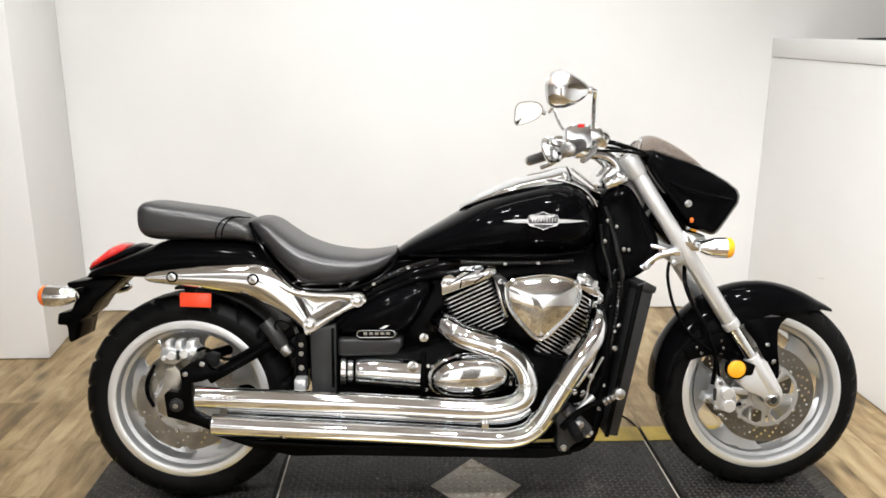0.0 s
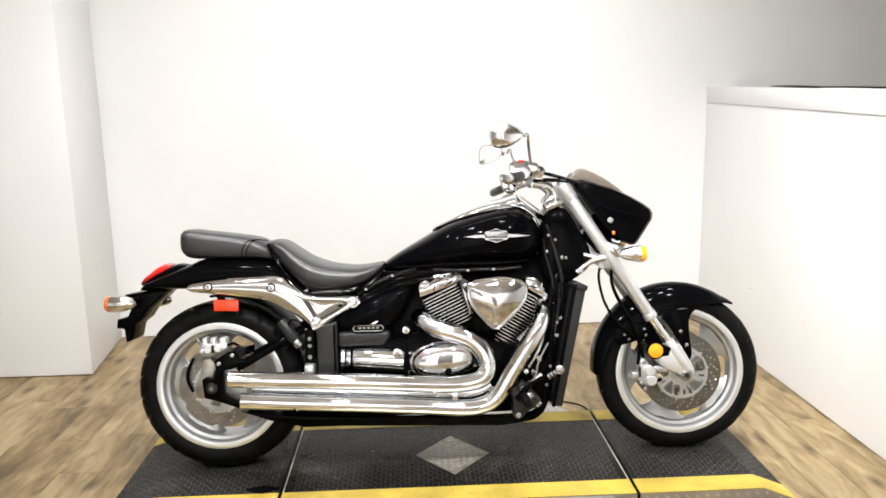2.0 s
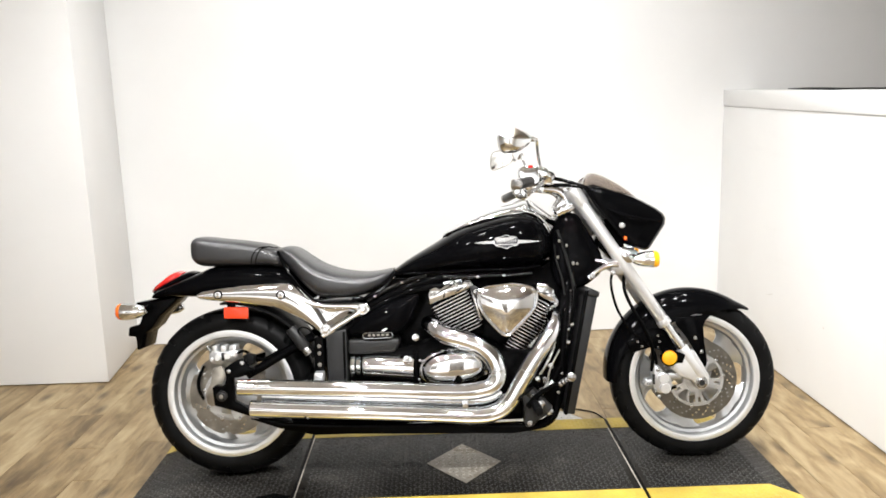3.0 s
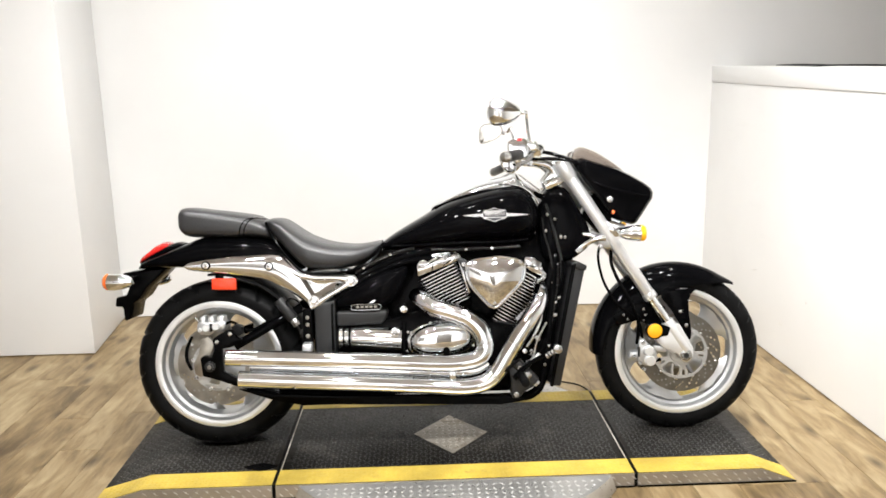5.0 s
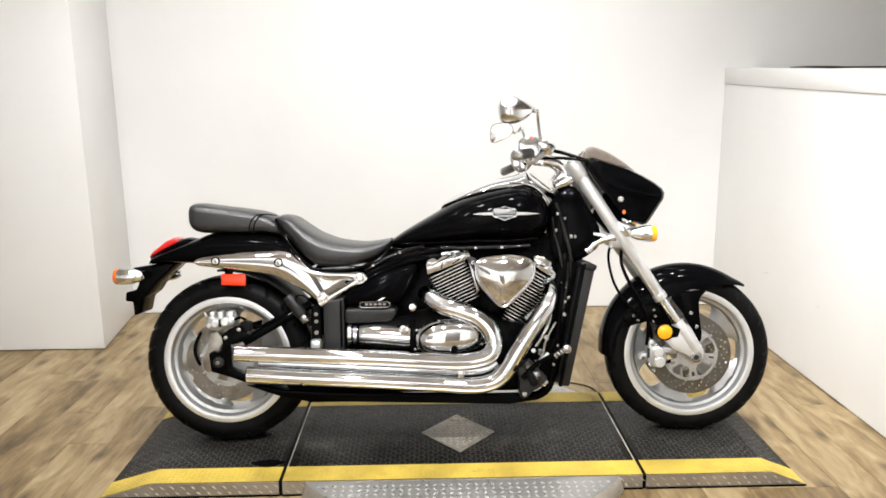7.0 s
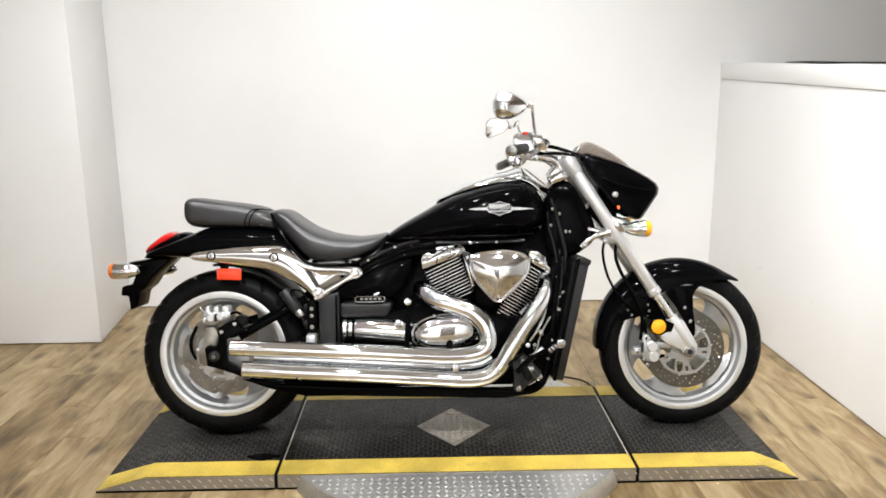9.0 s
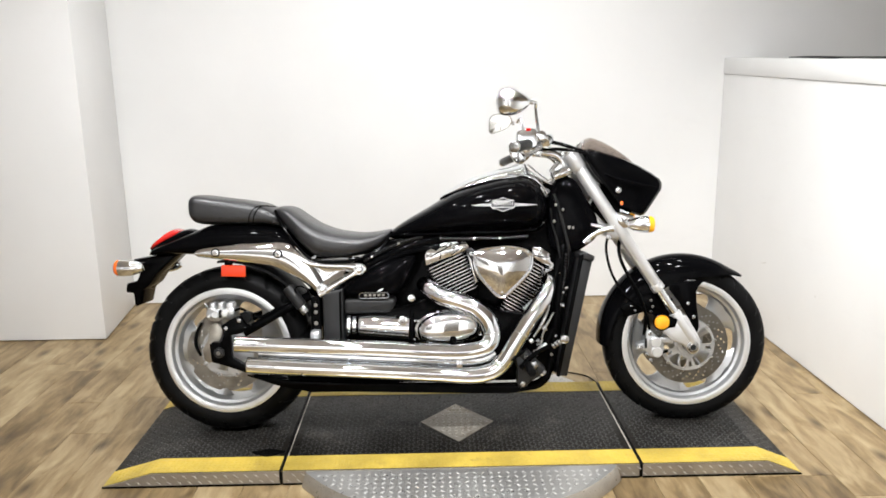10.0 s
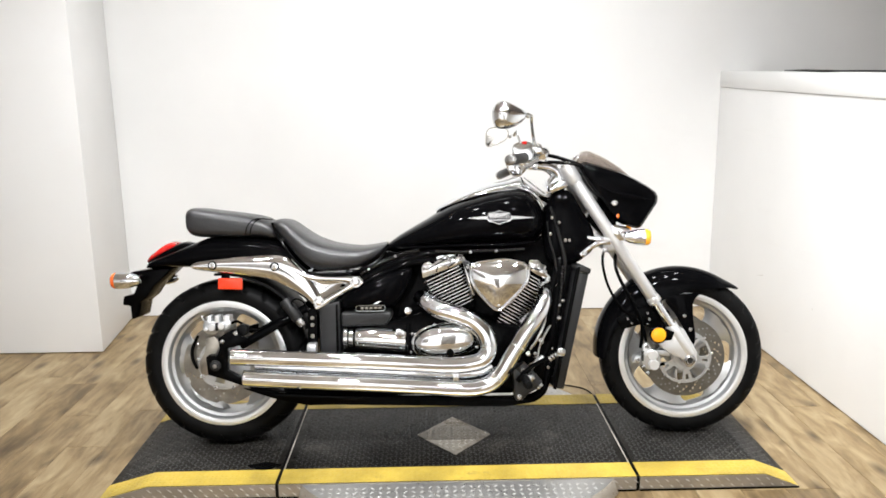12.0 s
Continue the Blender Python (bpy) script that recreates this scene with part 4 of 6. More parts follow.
fit("neck_seam", tube([(0.428, -0.096, 0.880), (0.456, -0.104, 0.810), (0.484, -0.104, 0.735), (0.480, -0.098, 0.690)], 0.0022, 8), SATIN, neck)
fit("neck_hose", tube([(0.352, -0.096, 0.850), (0.370, -0.110, 0.790), (0.385, -0.116, 0.727), (0.400, -0.116, 0.660), (0.400, -0.112, 0.600), (0.388, -0.108, 0.545)], 0.0085, 12), CONDUIT, neck, "glossy black hose")
fit("neck_hose", tube([(0.340, -0.098, 0.800), (0.346, -0.108, 0.740), (0.362, -0.112, 0.680), (0.372, -0.112, 0.620)], 0.006, 12), CONDUIT, neck, "glossy black hose")
# metal beads put where the gloss black neck shows glints
for x, z, r in ((0.355, 0.812, 0.006), (0.381, 0.795, 0.006), (0.349, 0.754, 0.0065), (0.403, 0.731, 0.0075), (0.417, 0.730, 0.006)):
    fit("neck_glint", ball((x, -0.121, z), (r * 0.75, 0.003, r * 0.9), 14), DISC, neck, "small metal bead in place of a glint")
for y in (-0.105, 0.105):
    fit("frame_tube", tube([(-0.335, y * 1.15, 0.600), (-0.230, y * 1.1, 0.648), (-0.120, y, 0.685), (0.05, y * 0.8, 0.700), (0.24, y * 0.7, 0.705)], 0.014, 14), BLACK, None, "black frame tube")
    fit("frame_tube", tube([(-0.400, y * 1.15, 0.530), (-0.330, y * 1.15, 0.585), (-0.180, y * 1.1, 0.650), (-0.06, y * 1.0, 0.668)], 0.012, 14), BLACK, None, "black frame tube")
    fit("down_tube", tube([(0.392, y * 0.6, 0.700), (0.385, y * 0.9, 0.640), (0.355, y * 1.2, 0.420), (0.335, y * 1.2, 0.260), (0.300, y * 1.3, 0.180), (0.200, y * 1.4, 0.165), (-0.10, y * 1.4, 0.170), (-0.36, y * 1.4, 0.182), (-0.48, y * 1.35, 0.235)], 0.016, 14), SATIN, None, "black frame cradle tube")
fit("frame_gusset", prism([(0.360, 0.640), (0.425, 0.640), (0.395, 0.500), (0.358, 0.235), (0.322, 0.235), (0.340, 0.500)], -0.115, -0.105, 0.003), SATIN)
for x, z in ((0.371, 0.568), (0.357, 0.480)):
    bolt(x, -0.116, z, 0.007, 0.006, DISC)

cover = fit("side_cover", domed([(-0.408, 0.520), (-0.380, 0.548), (-0.345, 0.572), (-0.250, 0.617), (-0.160, 0.640), (-0.146, 0.632), (-0.152, 0.600), (-0.180, 0.536), (-0.222, 0.500), (-0.300, 0.496), (-0.396, 0.498)], [(-0.05, 0.98), (-0.112, 1.0), (-0.128, 0.985), (-0.141, 0.93), (-0.151, 0.83), (-0.159, 0.67), (-0.165, 0.45), (-0.168, 0.22), (-0.1688, 0.03)]), BLACK, None, "gloss black side cover", 60)
BADGE = [(-0.336 + 0.010 * math.cos(a), 0.505 + 0.0095 * math.sin(a)) for a in np.linspace(math.pi / 2, 3 * math.pi / 2, 9)] + [(-0.252 + 0.010 * math.cos(a), 0.505 + 0.0095 * math.sin(a)) for a in np.linspace(-math.pi / 2, math.pi / 2, 9)]
badge = fit("cover_badge", prism(BADGE, -0.1690, -0.1350, 0.001), SATIN, cover, "small black badge with a chrome outline")
fit("badge_outline", tube([(x, -0.1690, z) for x, z in BADGE + BADGE[:1]], 0.0013, 6, 1), CHROME, cover)
fit("badge_bar", prism([(-0.284, 0.519), (-0.268, 0.528), (-0.258, 0.528), (-0.272, 0.519)], -0.1672, -0.150), CHROME, cover)
for i in range(5):
    fit("badge_bar", box(-0.328 + i * 0.0155, -0.318 + i * 0.0155, -0.1698, -0.1690, 0.5025, 0.5095), DISC, cover)
fit("side_panel", prism([(-0.400, 0.490), (-0.222, 0.490), (-0.218, 0.470), (-0.240, 0.442), (-0.400, 0.438)], -0.158, -0.05, 0.010, seg=3), GREY_PLASTIC, None, "dark grey plastic side panel")
fit("pivot_plate", prism([(-0.478, 0.512), (-0.404, 0.530), (-0.404, 0.290), (-0.474, 0.290)], -0.150, -0.05, 0.008), GREY_PLASTIC, None, "matt black swingarm pivot cover")
fit("pivot_cover_rib", prism([(-0.418, 0.518), (-0.410, 0.520), (-0.410, 0.352), (-0.418, 0.352)], -0.156, -0.149, 0.002), SATIN)
strip = fit("bracket_strip", prism([(-0.520, 0.500), (-0.488, 0.505), (-0.486, 0.340), (-0.522, 0.340)], -0.140, -0.08, 0.004), SATIN, None, "black bracket with bolts")
for z, r in ((0.470, 0.009), (0.445, 0.009), (0.405, 0.010)):
    bolt(-0.503, -0.141, z, r * 0.85, 0.006, DISC, strip)
fit("foot_rest_bracket", box(-0.517, -0.485, -0.190, -0.142, 0.352, 0.384, 0.004), LIP, strip, "bright square bracket end")

# swingarm, shock, rear brake
arm = fit("swingarm", prism([(-0.832, 0.406), (-0.809, 0.422), (-0.785, 0.435), (-0.759, 0.439), (-0.747, 0.411), (-0.724, 0.403), (-0.733, 0.389), (-0.774, 0.375), (-0.802, 0.371), (-0.801, 0.324), (-0.799, 0.290), (-0.752, 0.265), (-0.600, 0.215), (-0.450, 0.205), (-0.450, 0.175), (-0.600, 0.190), (-0.750, 0.237), (-0.825, 0.264), (-0.869, 0.277), (-0.876, 0.340), (-0.866, 0.348), (-0.836, 0.344), (-0.826, 0.373)], -0.168, -0.134, 0.004), SATIN, None, "black steel swingarm")
fit("speed_sensor", prism([(-0.766, 0.448), (-0.746, 0.457), (-0.723, 0.449), (-0.728, 0.420), (-0.743, 0.414)], -0.172, -0.140, 0.003), PLASTIC, arm, "black speed sensor block")
fit("caliper_bracket", prism([(-0.856, 0.410), (-0.836, 0.380), (-0.850, 0.343), (-0.862, 0.320), (-0.862, 0.272), (-0.891, 0.266), (-0.908, 0.277), (-0.913, 0.312), (-0.893, 0.347), (-0.884, 0.400)], -0.122, -0.108, 0.0015), PALE_DISC, arm, "silver cast caliper bracket")
# black tube laid over the disc in place of its dark curved slot
fit("disc_slot_mark", tube([(-0.918, -0.106, 0.408), (-0.938, -0.106, 0.365), (-0.940, -0.106, 0.325), (-0.924, -0.106, 0.288)], [0.005, 0.006, 0.006, 0.005], 10), SATIN, arm)
fit("swingarm_far", prism([(-0.470, 0.300), (-0.470, 0.380), (-0.700, 0.345), (-0.860, 0.345), (-0.890, 0.320), (-0.870, 0.270), (-0.700, 0.255)], 0.118, 0.146, 0.008), SATIN)
fit("swingarm_brace", tube([(-0.760, -0.132, 0.375), (-0.700, -0.130, 0.408), (-0.620, -0.120, 0.452), (-0.530, -0.100, 0.500)], 0.0165, 14), BLACK, arm, "gloss black swingarm brace")
fit("swingarm_brace", tube([(-0.840, 0.132, 0.375), (-0.700, 0.130, 0.415), (-0.620, 0.120, 0.455), (-0.530, 0.100, 0.500)], 0.0165, 14), BLACK, arm)
fit("axle_nut", lathe([(0.0006, -0.168), (0.019, -0.168), (0.019, -0.171), (0.013, -0.172), (0.013, -0.180), (0.008, -0.181), (0.007, -0.174), (0.0006, -0.174)], -0.842, 0.311, 24, loop=False), GREY_PLASTIC, arm, "dark axle nut")
bolt(-0.842, -0.176, 0.311, 0.010, 0.006, DISC, arm)
for x, z in ((-0.815, 0.397), (-0.768, 0.425)):
    bolt(x, -0.169, z, 0.0085, 0.006, STEEL, arm)
fit("rear_axle", rod((REAR[0], -0.165, REAR[1]), (REAR[0], 0.145, REAR[1]), 0.012), STEEL)
caliper = fit("rear_caliper", prism([(-0.893, 0.440), (-0.886, 0.464), (-0.870, 0.468), (-0.858, 0.462), (-0.826, 0.462), (-0.800, 0.468), (-0.786, 0.458), (-0.792, 0.436), (-0.810, 0.424), (-0.831, 0.429), (-0.850, 0.416), (-0.882, 0.420)], -0.140, -0.080, 0.006), CAST, None, "silver rear brake caliper")
for x0, x1 in ((-0.878, -0.862), (-0.850, -0.832), (-0.820, -0.796)):
    fit("caliper_bridge", box(x0, x1, -0.138, -0.085, 0.456, 0.482, 0.004), LIP, caliper)
for x, z, rr in ((-0.858, 0.442, 0.013), (-0.824, 0.447, 0.013), (-0.880, 0.436, 0.007), (-0.799, 0.450, 0.007)):
    fit("caliper_piston_cover", moved(lathe([(0.0006, -0.147), (rr - 0.002, -0.147), (rr, -0.144), (rr, -0.138), (0.0006, -0.138)], seg=22, loop=False), Matrix.Translation((x, 0, z))), LIP, caliper)
# dark block in place of a shaded slot
fit("caliper_slot", box(-0.846, -0.836, -0.1425, -0.136, 0.430, 0.458, 0.002), HOLE_SHADE, caliper)
fit("bleed_nipple", rod((-0.888, -0.12, 0.458), (-0.900, -0.12, 0.482), 0.005, 10, 0.001), STEEL, caliper)
fit("brake_hose", tube([(-0.790, -0.135, 0.455), (-0.768, -0.140, 0.462), (-0.735, -0.145, 0.446), (-0.700, -0.145, 0.432), (-0.640, -0.135, 0.460)], 0.0050, 8), SATIN)
shock = fit("rear_shock", rod((-0.602, -0.136, 0.536), (-0.552, -0.140, 0.466), 0.0200, 24, 0.004), GREY_PLASTIC, None, "dark grey shock reservoir")
fit("shock_end", rod((-0.553, -0.140, 0.467), (-0.536, -0.140, 0.444), 0.0160, 20, 0.005), STEEL, shock)
fit("brake_line", tube([(-0.520, -0.145, 0.500), (-0.532, -0.148, 0.528), (-0.556, -0.150, 0.540), (-0.572, -0.150, 0.530), (-0.568, -0.150, 0.505)], 0.0028, 8), SATIN)
fit("seat_rail_box", prism([(-0.55, 0.62), (-0.40, 0.62), (-0.40, 0.38), (-0.50, 0.38)], -0.07, 0.07, 0.01), SATIN)

# engine
fit("crankcase", prism([(-0.40, 0.440), (-0.20, 0.460), (-0.02, 0.520), (0.16, 0.440), (0.30, 0.420), (0.34, 0.350), (0.32, 0.215), (0.20, 0.185), (-0.35, 0.185), (-0.40, 0.260)], -0.145, 0.145, 0.015), SATIN, None, "black engine crankcase")


def cylinder(top, lean_deg, half, count, pitch, name):
    """Stacked cooling fins square to the leaning bore."""
    axis = Vector((math.sin(radians(lean_deg)), 0, math.cos(radians(lean_deg))))
    along = Vector((axis.z, 0, -axis.x))
    frame_m = Matrix((along, Vector((0, 1, 0)), axis)).transposed().to_4x4()
    core = fit(name, moved(box(-half * 0.86, half * 0.86, -0.108, 0.108, -count * pitch - 0.03, 0.004, 0.02), Matrix.Translation(top) @ frame_m), SATIN, None, "black finned engine cylinder")
    for i in range(count):
        h = half * (1.0 - 0.012 * i)
        fin = prism([(-h, -0.112), (-h + 0.012, -0.124), (h - 0.012, -0.124), (h, -0.112), (h, 0.112), (h - 0.012, 0.124), (-h + 0.012, 0.124), (-h, 0.112)], -0.0021, 0.0021, 0.0008, "z")
        fit("cooling_fin", moved(fin, Matrix.Translation(Vector(top) - axis * (i * pitch + 0.006)) @ frame_m), STEEL, core)
    return frame_m, axis


cylinder((-0.042, 0, 0.622), -24.5, 0.076, 12, 0.0118, "rear_cylinder")
cylinder((0.300, 0, 0.600), 30.0, 0.062, 18, 0.0118, "front_cylinder")
rear_head = fit("rear_cylinder_head", prism([(-0.111, 0.602), (-0.114, 0.640), (-0.106, 0.658), (-0.086, 0.664), (-0.072, 0.654), (-0.052, 0.672), (-0.020, 0.670), (0.004, 0.672), (0.018, 0.688), (0.038, 0.684), (0.047, 0.662), (0.000, 0.642)], -0.128, 0.11, 0.005), CHROME, None, "chrome rear cylinder head cover")
fit("head_cap", prism([(-0.098, 0.668), (-0.060, 0.685), (-0.015, 0.700), (0.012, 0.694), (0.010, 0.675), (-0.05, 0.655), (-0.09, 0.645)], -0.095, 0.10, 0.010, seg=3), CHROME, rear_head)
front_head = fit("front_cylinder_head", prism([(0.263, 0.634), (0.272, 0.664), (0.304, 0.662), (0.316, 0.650), (0.332, 0.642), (0.330, 0.619), (0.349, 0.600), (0.343, 0.588), (0.318, 0.598), (0.290, 0.614)], -0.128, 0.11, 0.005), CHROME, None, "chrome front cylinder head cover")
for x, z in ((-0.092, 0.640), (-0.012, 0.668), (0.030, 0.668)):
    bolt(x, -0.129, z, 0.009, 0.008, STEEL, rear_head)
for x, z in ((0.300, 0.643), (0.326, 0.620), (0.336, 0.590)):
    bolt(x, -0.129, z, 0.009, 0.008, STEEL, front_head)
for a, b in (((-0.094, 0.634), (-0.030, 0.668)), ((-0.060, 0.624), (-0.056, 0.646)), ((-0.020, 0.640), (0.010, 0.660))):
    fit("head_groove", rod((a[0], -0.1278, a[1]), (b[0], -0.1278, b[1]), 0.0022, 8), SATIN, rear_head)
fit("head_groove", rod((0.276, -0.1278, 0.634), (0.312, -0.1278, 0.626), 0.0022, 8), SATIN, front_head)
lug = fit("head_lug", prism([(0.030, 0.662), (0.050, 0.664), (0.070, 0.650), (0.070, 0.622), (0.057, 0.609), (0.046, 0.630)], -0.136, -0.110, 0.004), GREY_PLASTIC, rear_head, "dark grey casting lug")
bolt(0.053, -0.137, 0.643, 0.0095, 0.007, STEEL, lug)
fit("cylinder_foot", prism([(0.236, 0.444), (0.281, 0.482), (0.286, 0.470), (0.252, 0.428)], -0.124, -0.100, 0.002), LIP, front_head)
fit("spark_plug_tube", rod((0.044, -0.118, 0.650), (0.070, -0.118, 0.540), 0.010, 14, 0.002), CHROME)

HEART = [(0.053, 0.644), (0.062, 0.656), (0.085, 0.666), (0.135, 0.672), (0.160, 0.674), (0.183, 0.673), (0.228, 0.664), (0.248, 0.652), (0.256, 0.634), (0.251, 0.600), (0.238, 0.577), (0.221, 0.557), (0.182, 0.520), (0.164, 0.505), (0.148, 0.499), (0.132, 0.505), (0.112, 0.524), (0.076, 0.566), (0.062, 0.590), (0.055, 0.615)]


air = fit("air_cleaner_cover", domed(HEART, [(-0.165, 0.97), (-0.222, 0.985), (-0.229, 0.997), (-0.233, 0.997), (-0.236, 0.985), (-0.2395, 0.945), (-0.2425, 0.915), (-0.2405, 0.895)] + [(-0.2405 - 0.0165 * (1 - (k / 0.895) ** 2), k) for k in (0.86, 0.78, 0.68, 0.56, 0.42, 0.28, 0.14, 0.04)]), CHROME, None, "chrome shield-shaped air cleaner cover", 30)
fit("cover_bead", tube([(x, -0.237, z) for x, z in HEART + HEART[:1]], 0.0034, 8, 3), CHROME, air)
for x, z in ((0.079, 0.655), (0.240, 0.655), (0.150, 0.517)):
    bolt(x, -0.243, z, 0.006, 0.004, STEEL, air)

OVAL = [(-0.030 + 0.114 * math.copysign(abs(math.cos(a)) ** 0.85, math.cos(a)), 0.387 + 0.059 * math.copysign(abs(math.sin(a)) ** 0.9, math.sin(a)) + 0.010 * math.cos(a)) for a in np.linspace(0, 2 * math.pi, 24, endpoint=False)]
clutch = fit("clutch_cover", domed(OVAL, [(-0.150, 1.10), (-0.172, 1.10), (-0.178, 1.07), (-0.180, 1.02), (-0.182, 0.99), (-0.196, 0.97), (-0.206, 0.88), (-0.212, 0.72), (-0.2155, 0.5), (-0.217, 0.25), (-0.2175, 0.06)], 2), CHROME, None, "chrome oval clutch cover", 50)
for k in range(8):
    a = radians(20 + 45 * k)
    bolt(-0.030 + 0.120 * math.cos(a), -0.178, 0.387 + 0.061 * math.sin(a), 0.0055, 0.004, STEEL, clutch)
bolt(-0.018, -0.2165, 0.352, 0.014, 0.006, SATIN, clutch, name="oil_filler_cap")

starter = fit("starter_cover", tube([(-0.352, -0.150, 0.396), (-0.345, -0.150, 0.396), (-0.300, -0.152, 0.395), (-0.230, -0.154, 0.390), (-0.172, -0.156, 0.386)], [0.026, 0.037, 0.040, 0.042, 0.043], 28), CHROME, None, "chrome cylindrical cover beside the engine", 50)
fit("starter_flange", join(rod((-0.392, -0.150, 0.397), (-0.376, -0.150, 0.397), 0.038, 28, 0.003), rod((-0.374, -0.150, 0.397), (-0.356, -0.150, 0.397), 0.034, 28, 0.006)), CHROME, starter)
bolt(-0.193, -0.195, 0.419, 0.018, 0.012, CHROME, starter)
bolt(-0.193, -0.207, 0.419, 0.010, 0.006, STEEL, starter)
bolt(-0.162, -0.160, 0.494, 0.021, 0.010, SATIN, name="frame_bolt")
bolt(-0.162, -0.170, 0.494, 0.014, 0.006, CHROME, name="frame_bolt")
for x, z in ((-0.155, 0.345), (-0.150, 0.412)):
    bolt(x, -0.165, z, 0.0055, 0.005, STEEL, clutch)
fit("engine_strap", tube([(-0.163, -0.165, 0.450), (-0.167, -0.172, 0.400), (-0.166, -0.170, 0.345)], 0.008, 10), SATIN)

# ribbed wiring conduits along the frame, added so their ribs catch sparkles
def conduit(points, r, ribs):
    """A tube whose radius steps in and out along its way."""
    path = spline(points, 12)
    at = np.linspace(0, len(path) - 1, ribs * 2)
    fine = [tuple(np.array(path[int(a)]) + (np.array(path[min(int(a) + 1, len(path) - 1)]) - np.array(path[int(a)])) * (a - int(a))) for a in at]
    return tube(fine, [r if k % 2 else r * 0.74 for k in range(len(fine))], 12, 2)


for pts, rr, ribs in (([(-0.330, -0.136, 0.622), (-0.260, -0.134, 0.660), (-0.180, -0.130, 0.690), (-0.120, -0.128, 0.704)], 0.0085, 22),
                      ([(-0.060, -0.140, 0.700), (0.020, -0.160, 0.698), (0.100, -0.166, 0.700), (0.180, -0.165, 0.701), (0.250, -0.150, 0.704)], 0.0075, 30),
                      ([(0.392, -0.122, 0.640), (0.386, -0.128, 0.560), (0.372, -0.130, 0.470), (0.356, -0.132, 0.380), (0.340, -0.132, 0.300)], 0.0080, 30)):
    fit("conduit", conduit(pts, rr, ribs), CONDUIT, None, "ribbed black wiring conduit")
# chrome beads that stand in for sparkles along the conduits
for x, y, z in ((-0.300, -0.146, 0.640), (-0.205, -0.142, 0.684), (0.060, -0.176, 0.698), (0.150, -0.178, 0.700), (0.378, -0.140, 0.500), (0.350, -0.142, 0.345)):
    fit("sparkle_bead", ball((x, y, z), (0.006, 0.004, 0.006), 12), CHROME)

# small fittings low on the engine's front
low = fit("water_pump", prism([(0.245, 0.335), (0.262, 0.352), (0.290, 0.348), (0.298, 0.318), (0.280, 0.298), (0.252, 0.304)], -0.150, -0.135, 0.004), SATIN, None, "black water pump with bright fittings")
for x, z, rr, mt in ((0.262, 0.330, 0.010, CHROME), (0.311, 0.371, 0.007, DISC), (0.333, 0.280, 0.006, DISC), (0.284, 0.318, 0.006, STEEL)):
    bolt(x, -0.150, z, rr, 0.010, mt, low)
fit("hose_clamp", rod((0.268, -0.14, 0.285), (0.292, -0.145, 0.296), 0.013, 16, 0.002), STEEL, low)
fit("coolant_pipe", tube([(0.270, -0.145, 0.345), (0.296, -0.15, 0.385), (0.318, -0.145, 0.430), (0.330, -0.13, 0.470)], 0.007, 10), CHROME, low)
fit("coolant_hose", tube([(0.300, -0.14, 0.300), (0.322, -0.14, 0.330), (0.340, -0.135, 0.370)], 0.012, 12), SATIN, low)
for x, z in ((0.392, 0.512),):
    fit("hose_clip", rod((x - 0.010, -0.122, z - 0.004), (x + 0.006, -0.122, z + 0.004), 0.0055, 12, 0.002), DISC, low)

# exhausts
R1, R2 = 0.0315, 0.0280
upper = fit("exhaust_pipe", tube([(-0.120, -0.130, 0.538), (-0.095, -0.175, 0.522), (-0.055, -0.205, 0.502), (0.005, -0.215, 0.484), (0.062, -0.220, 0.460), (0.103, -0.226, 0.418), (0.116, -0.233, 0.370), (0.098, -0.241, 0.334), (0.050, -0.247, 0.318), (-0.03, -0.25, 0.314), (-0.18, -0.25, 0.324), (-0.333, -0.25, 0.334), (-0.550, -0.25, 0.346), (-0.762, -0.25, 0.357)], [0.027] + [R1] * 5 + [0.031, 0.030, 0.029] + [R2] * 5, 28, 8, caps=False), CHROME, None, "chrome upper exhaust pipe with straight muffler", 60)
lower = fit("exhaust_pipe", tube([(0.318, -0.095, 0.572), (0.320, -0.155, 0.552), (0.306, -0.203, 0.508), (0.272, -0.222, 0.458), (0.235, -0.230, 0.406), (0.190, -0.238, 0.338), (0.158, -0.243, 0.286), (0.125, -0.247, 0.252), (0.080, -0.25, 0.236), (0.02, -0.25, 0.233), (-0.10, -0.25, 0.242), (-0.335, -0.25, 0.258), (-0.550, -0.25, 0.271), (-0.722, -0.25, 0.283)], [0.024, 0.027, 0.029] + [0.030] * 4 + [0.029] * 2 + [R2] * 5, 28, 8, caps=False), CHROME, None, "chrome lower exhaust pipe with straight muffler", 60)
for owner, x, z, s in ((upper, -0.762, 0.357, 0.052), (lower, -0.722, 0.283, 0.070)):
    tip = lathe([(R2 + 0.0003, -0.001), (R2 - 0.003, -0.003), (R2 - 0.004, 0.0), (R2 - 0.004, 0.06), (0.0006, 0.061)], seg=28, loop=False)
    bmesh.ops.delete(tip, geom=[f for f in tip.faces if len(f.verts) > 4 and abs(f.calc_center_median().y + 0.001) < 1e-4], context="FACES")
    fit("muffler_mouth", moved(tip, Matrix.Translation((x, -0.25, z)) @ Matrix.Rotation(radians(-90), 4, "Z")), HOLE_SHADE, owner, "dark muffler mouth")
for i in range(7):
    fit("muffler_mark", moved(box(-0.004, 0.004, -0.0006, 0.0004, -0.005, 0.005), Matrix.Translation((-0.728 + i * 0.0115, -0.2768, 0.3635 - i * 0.0006))), LIP, upper, "small embossed mark")
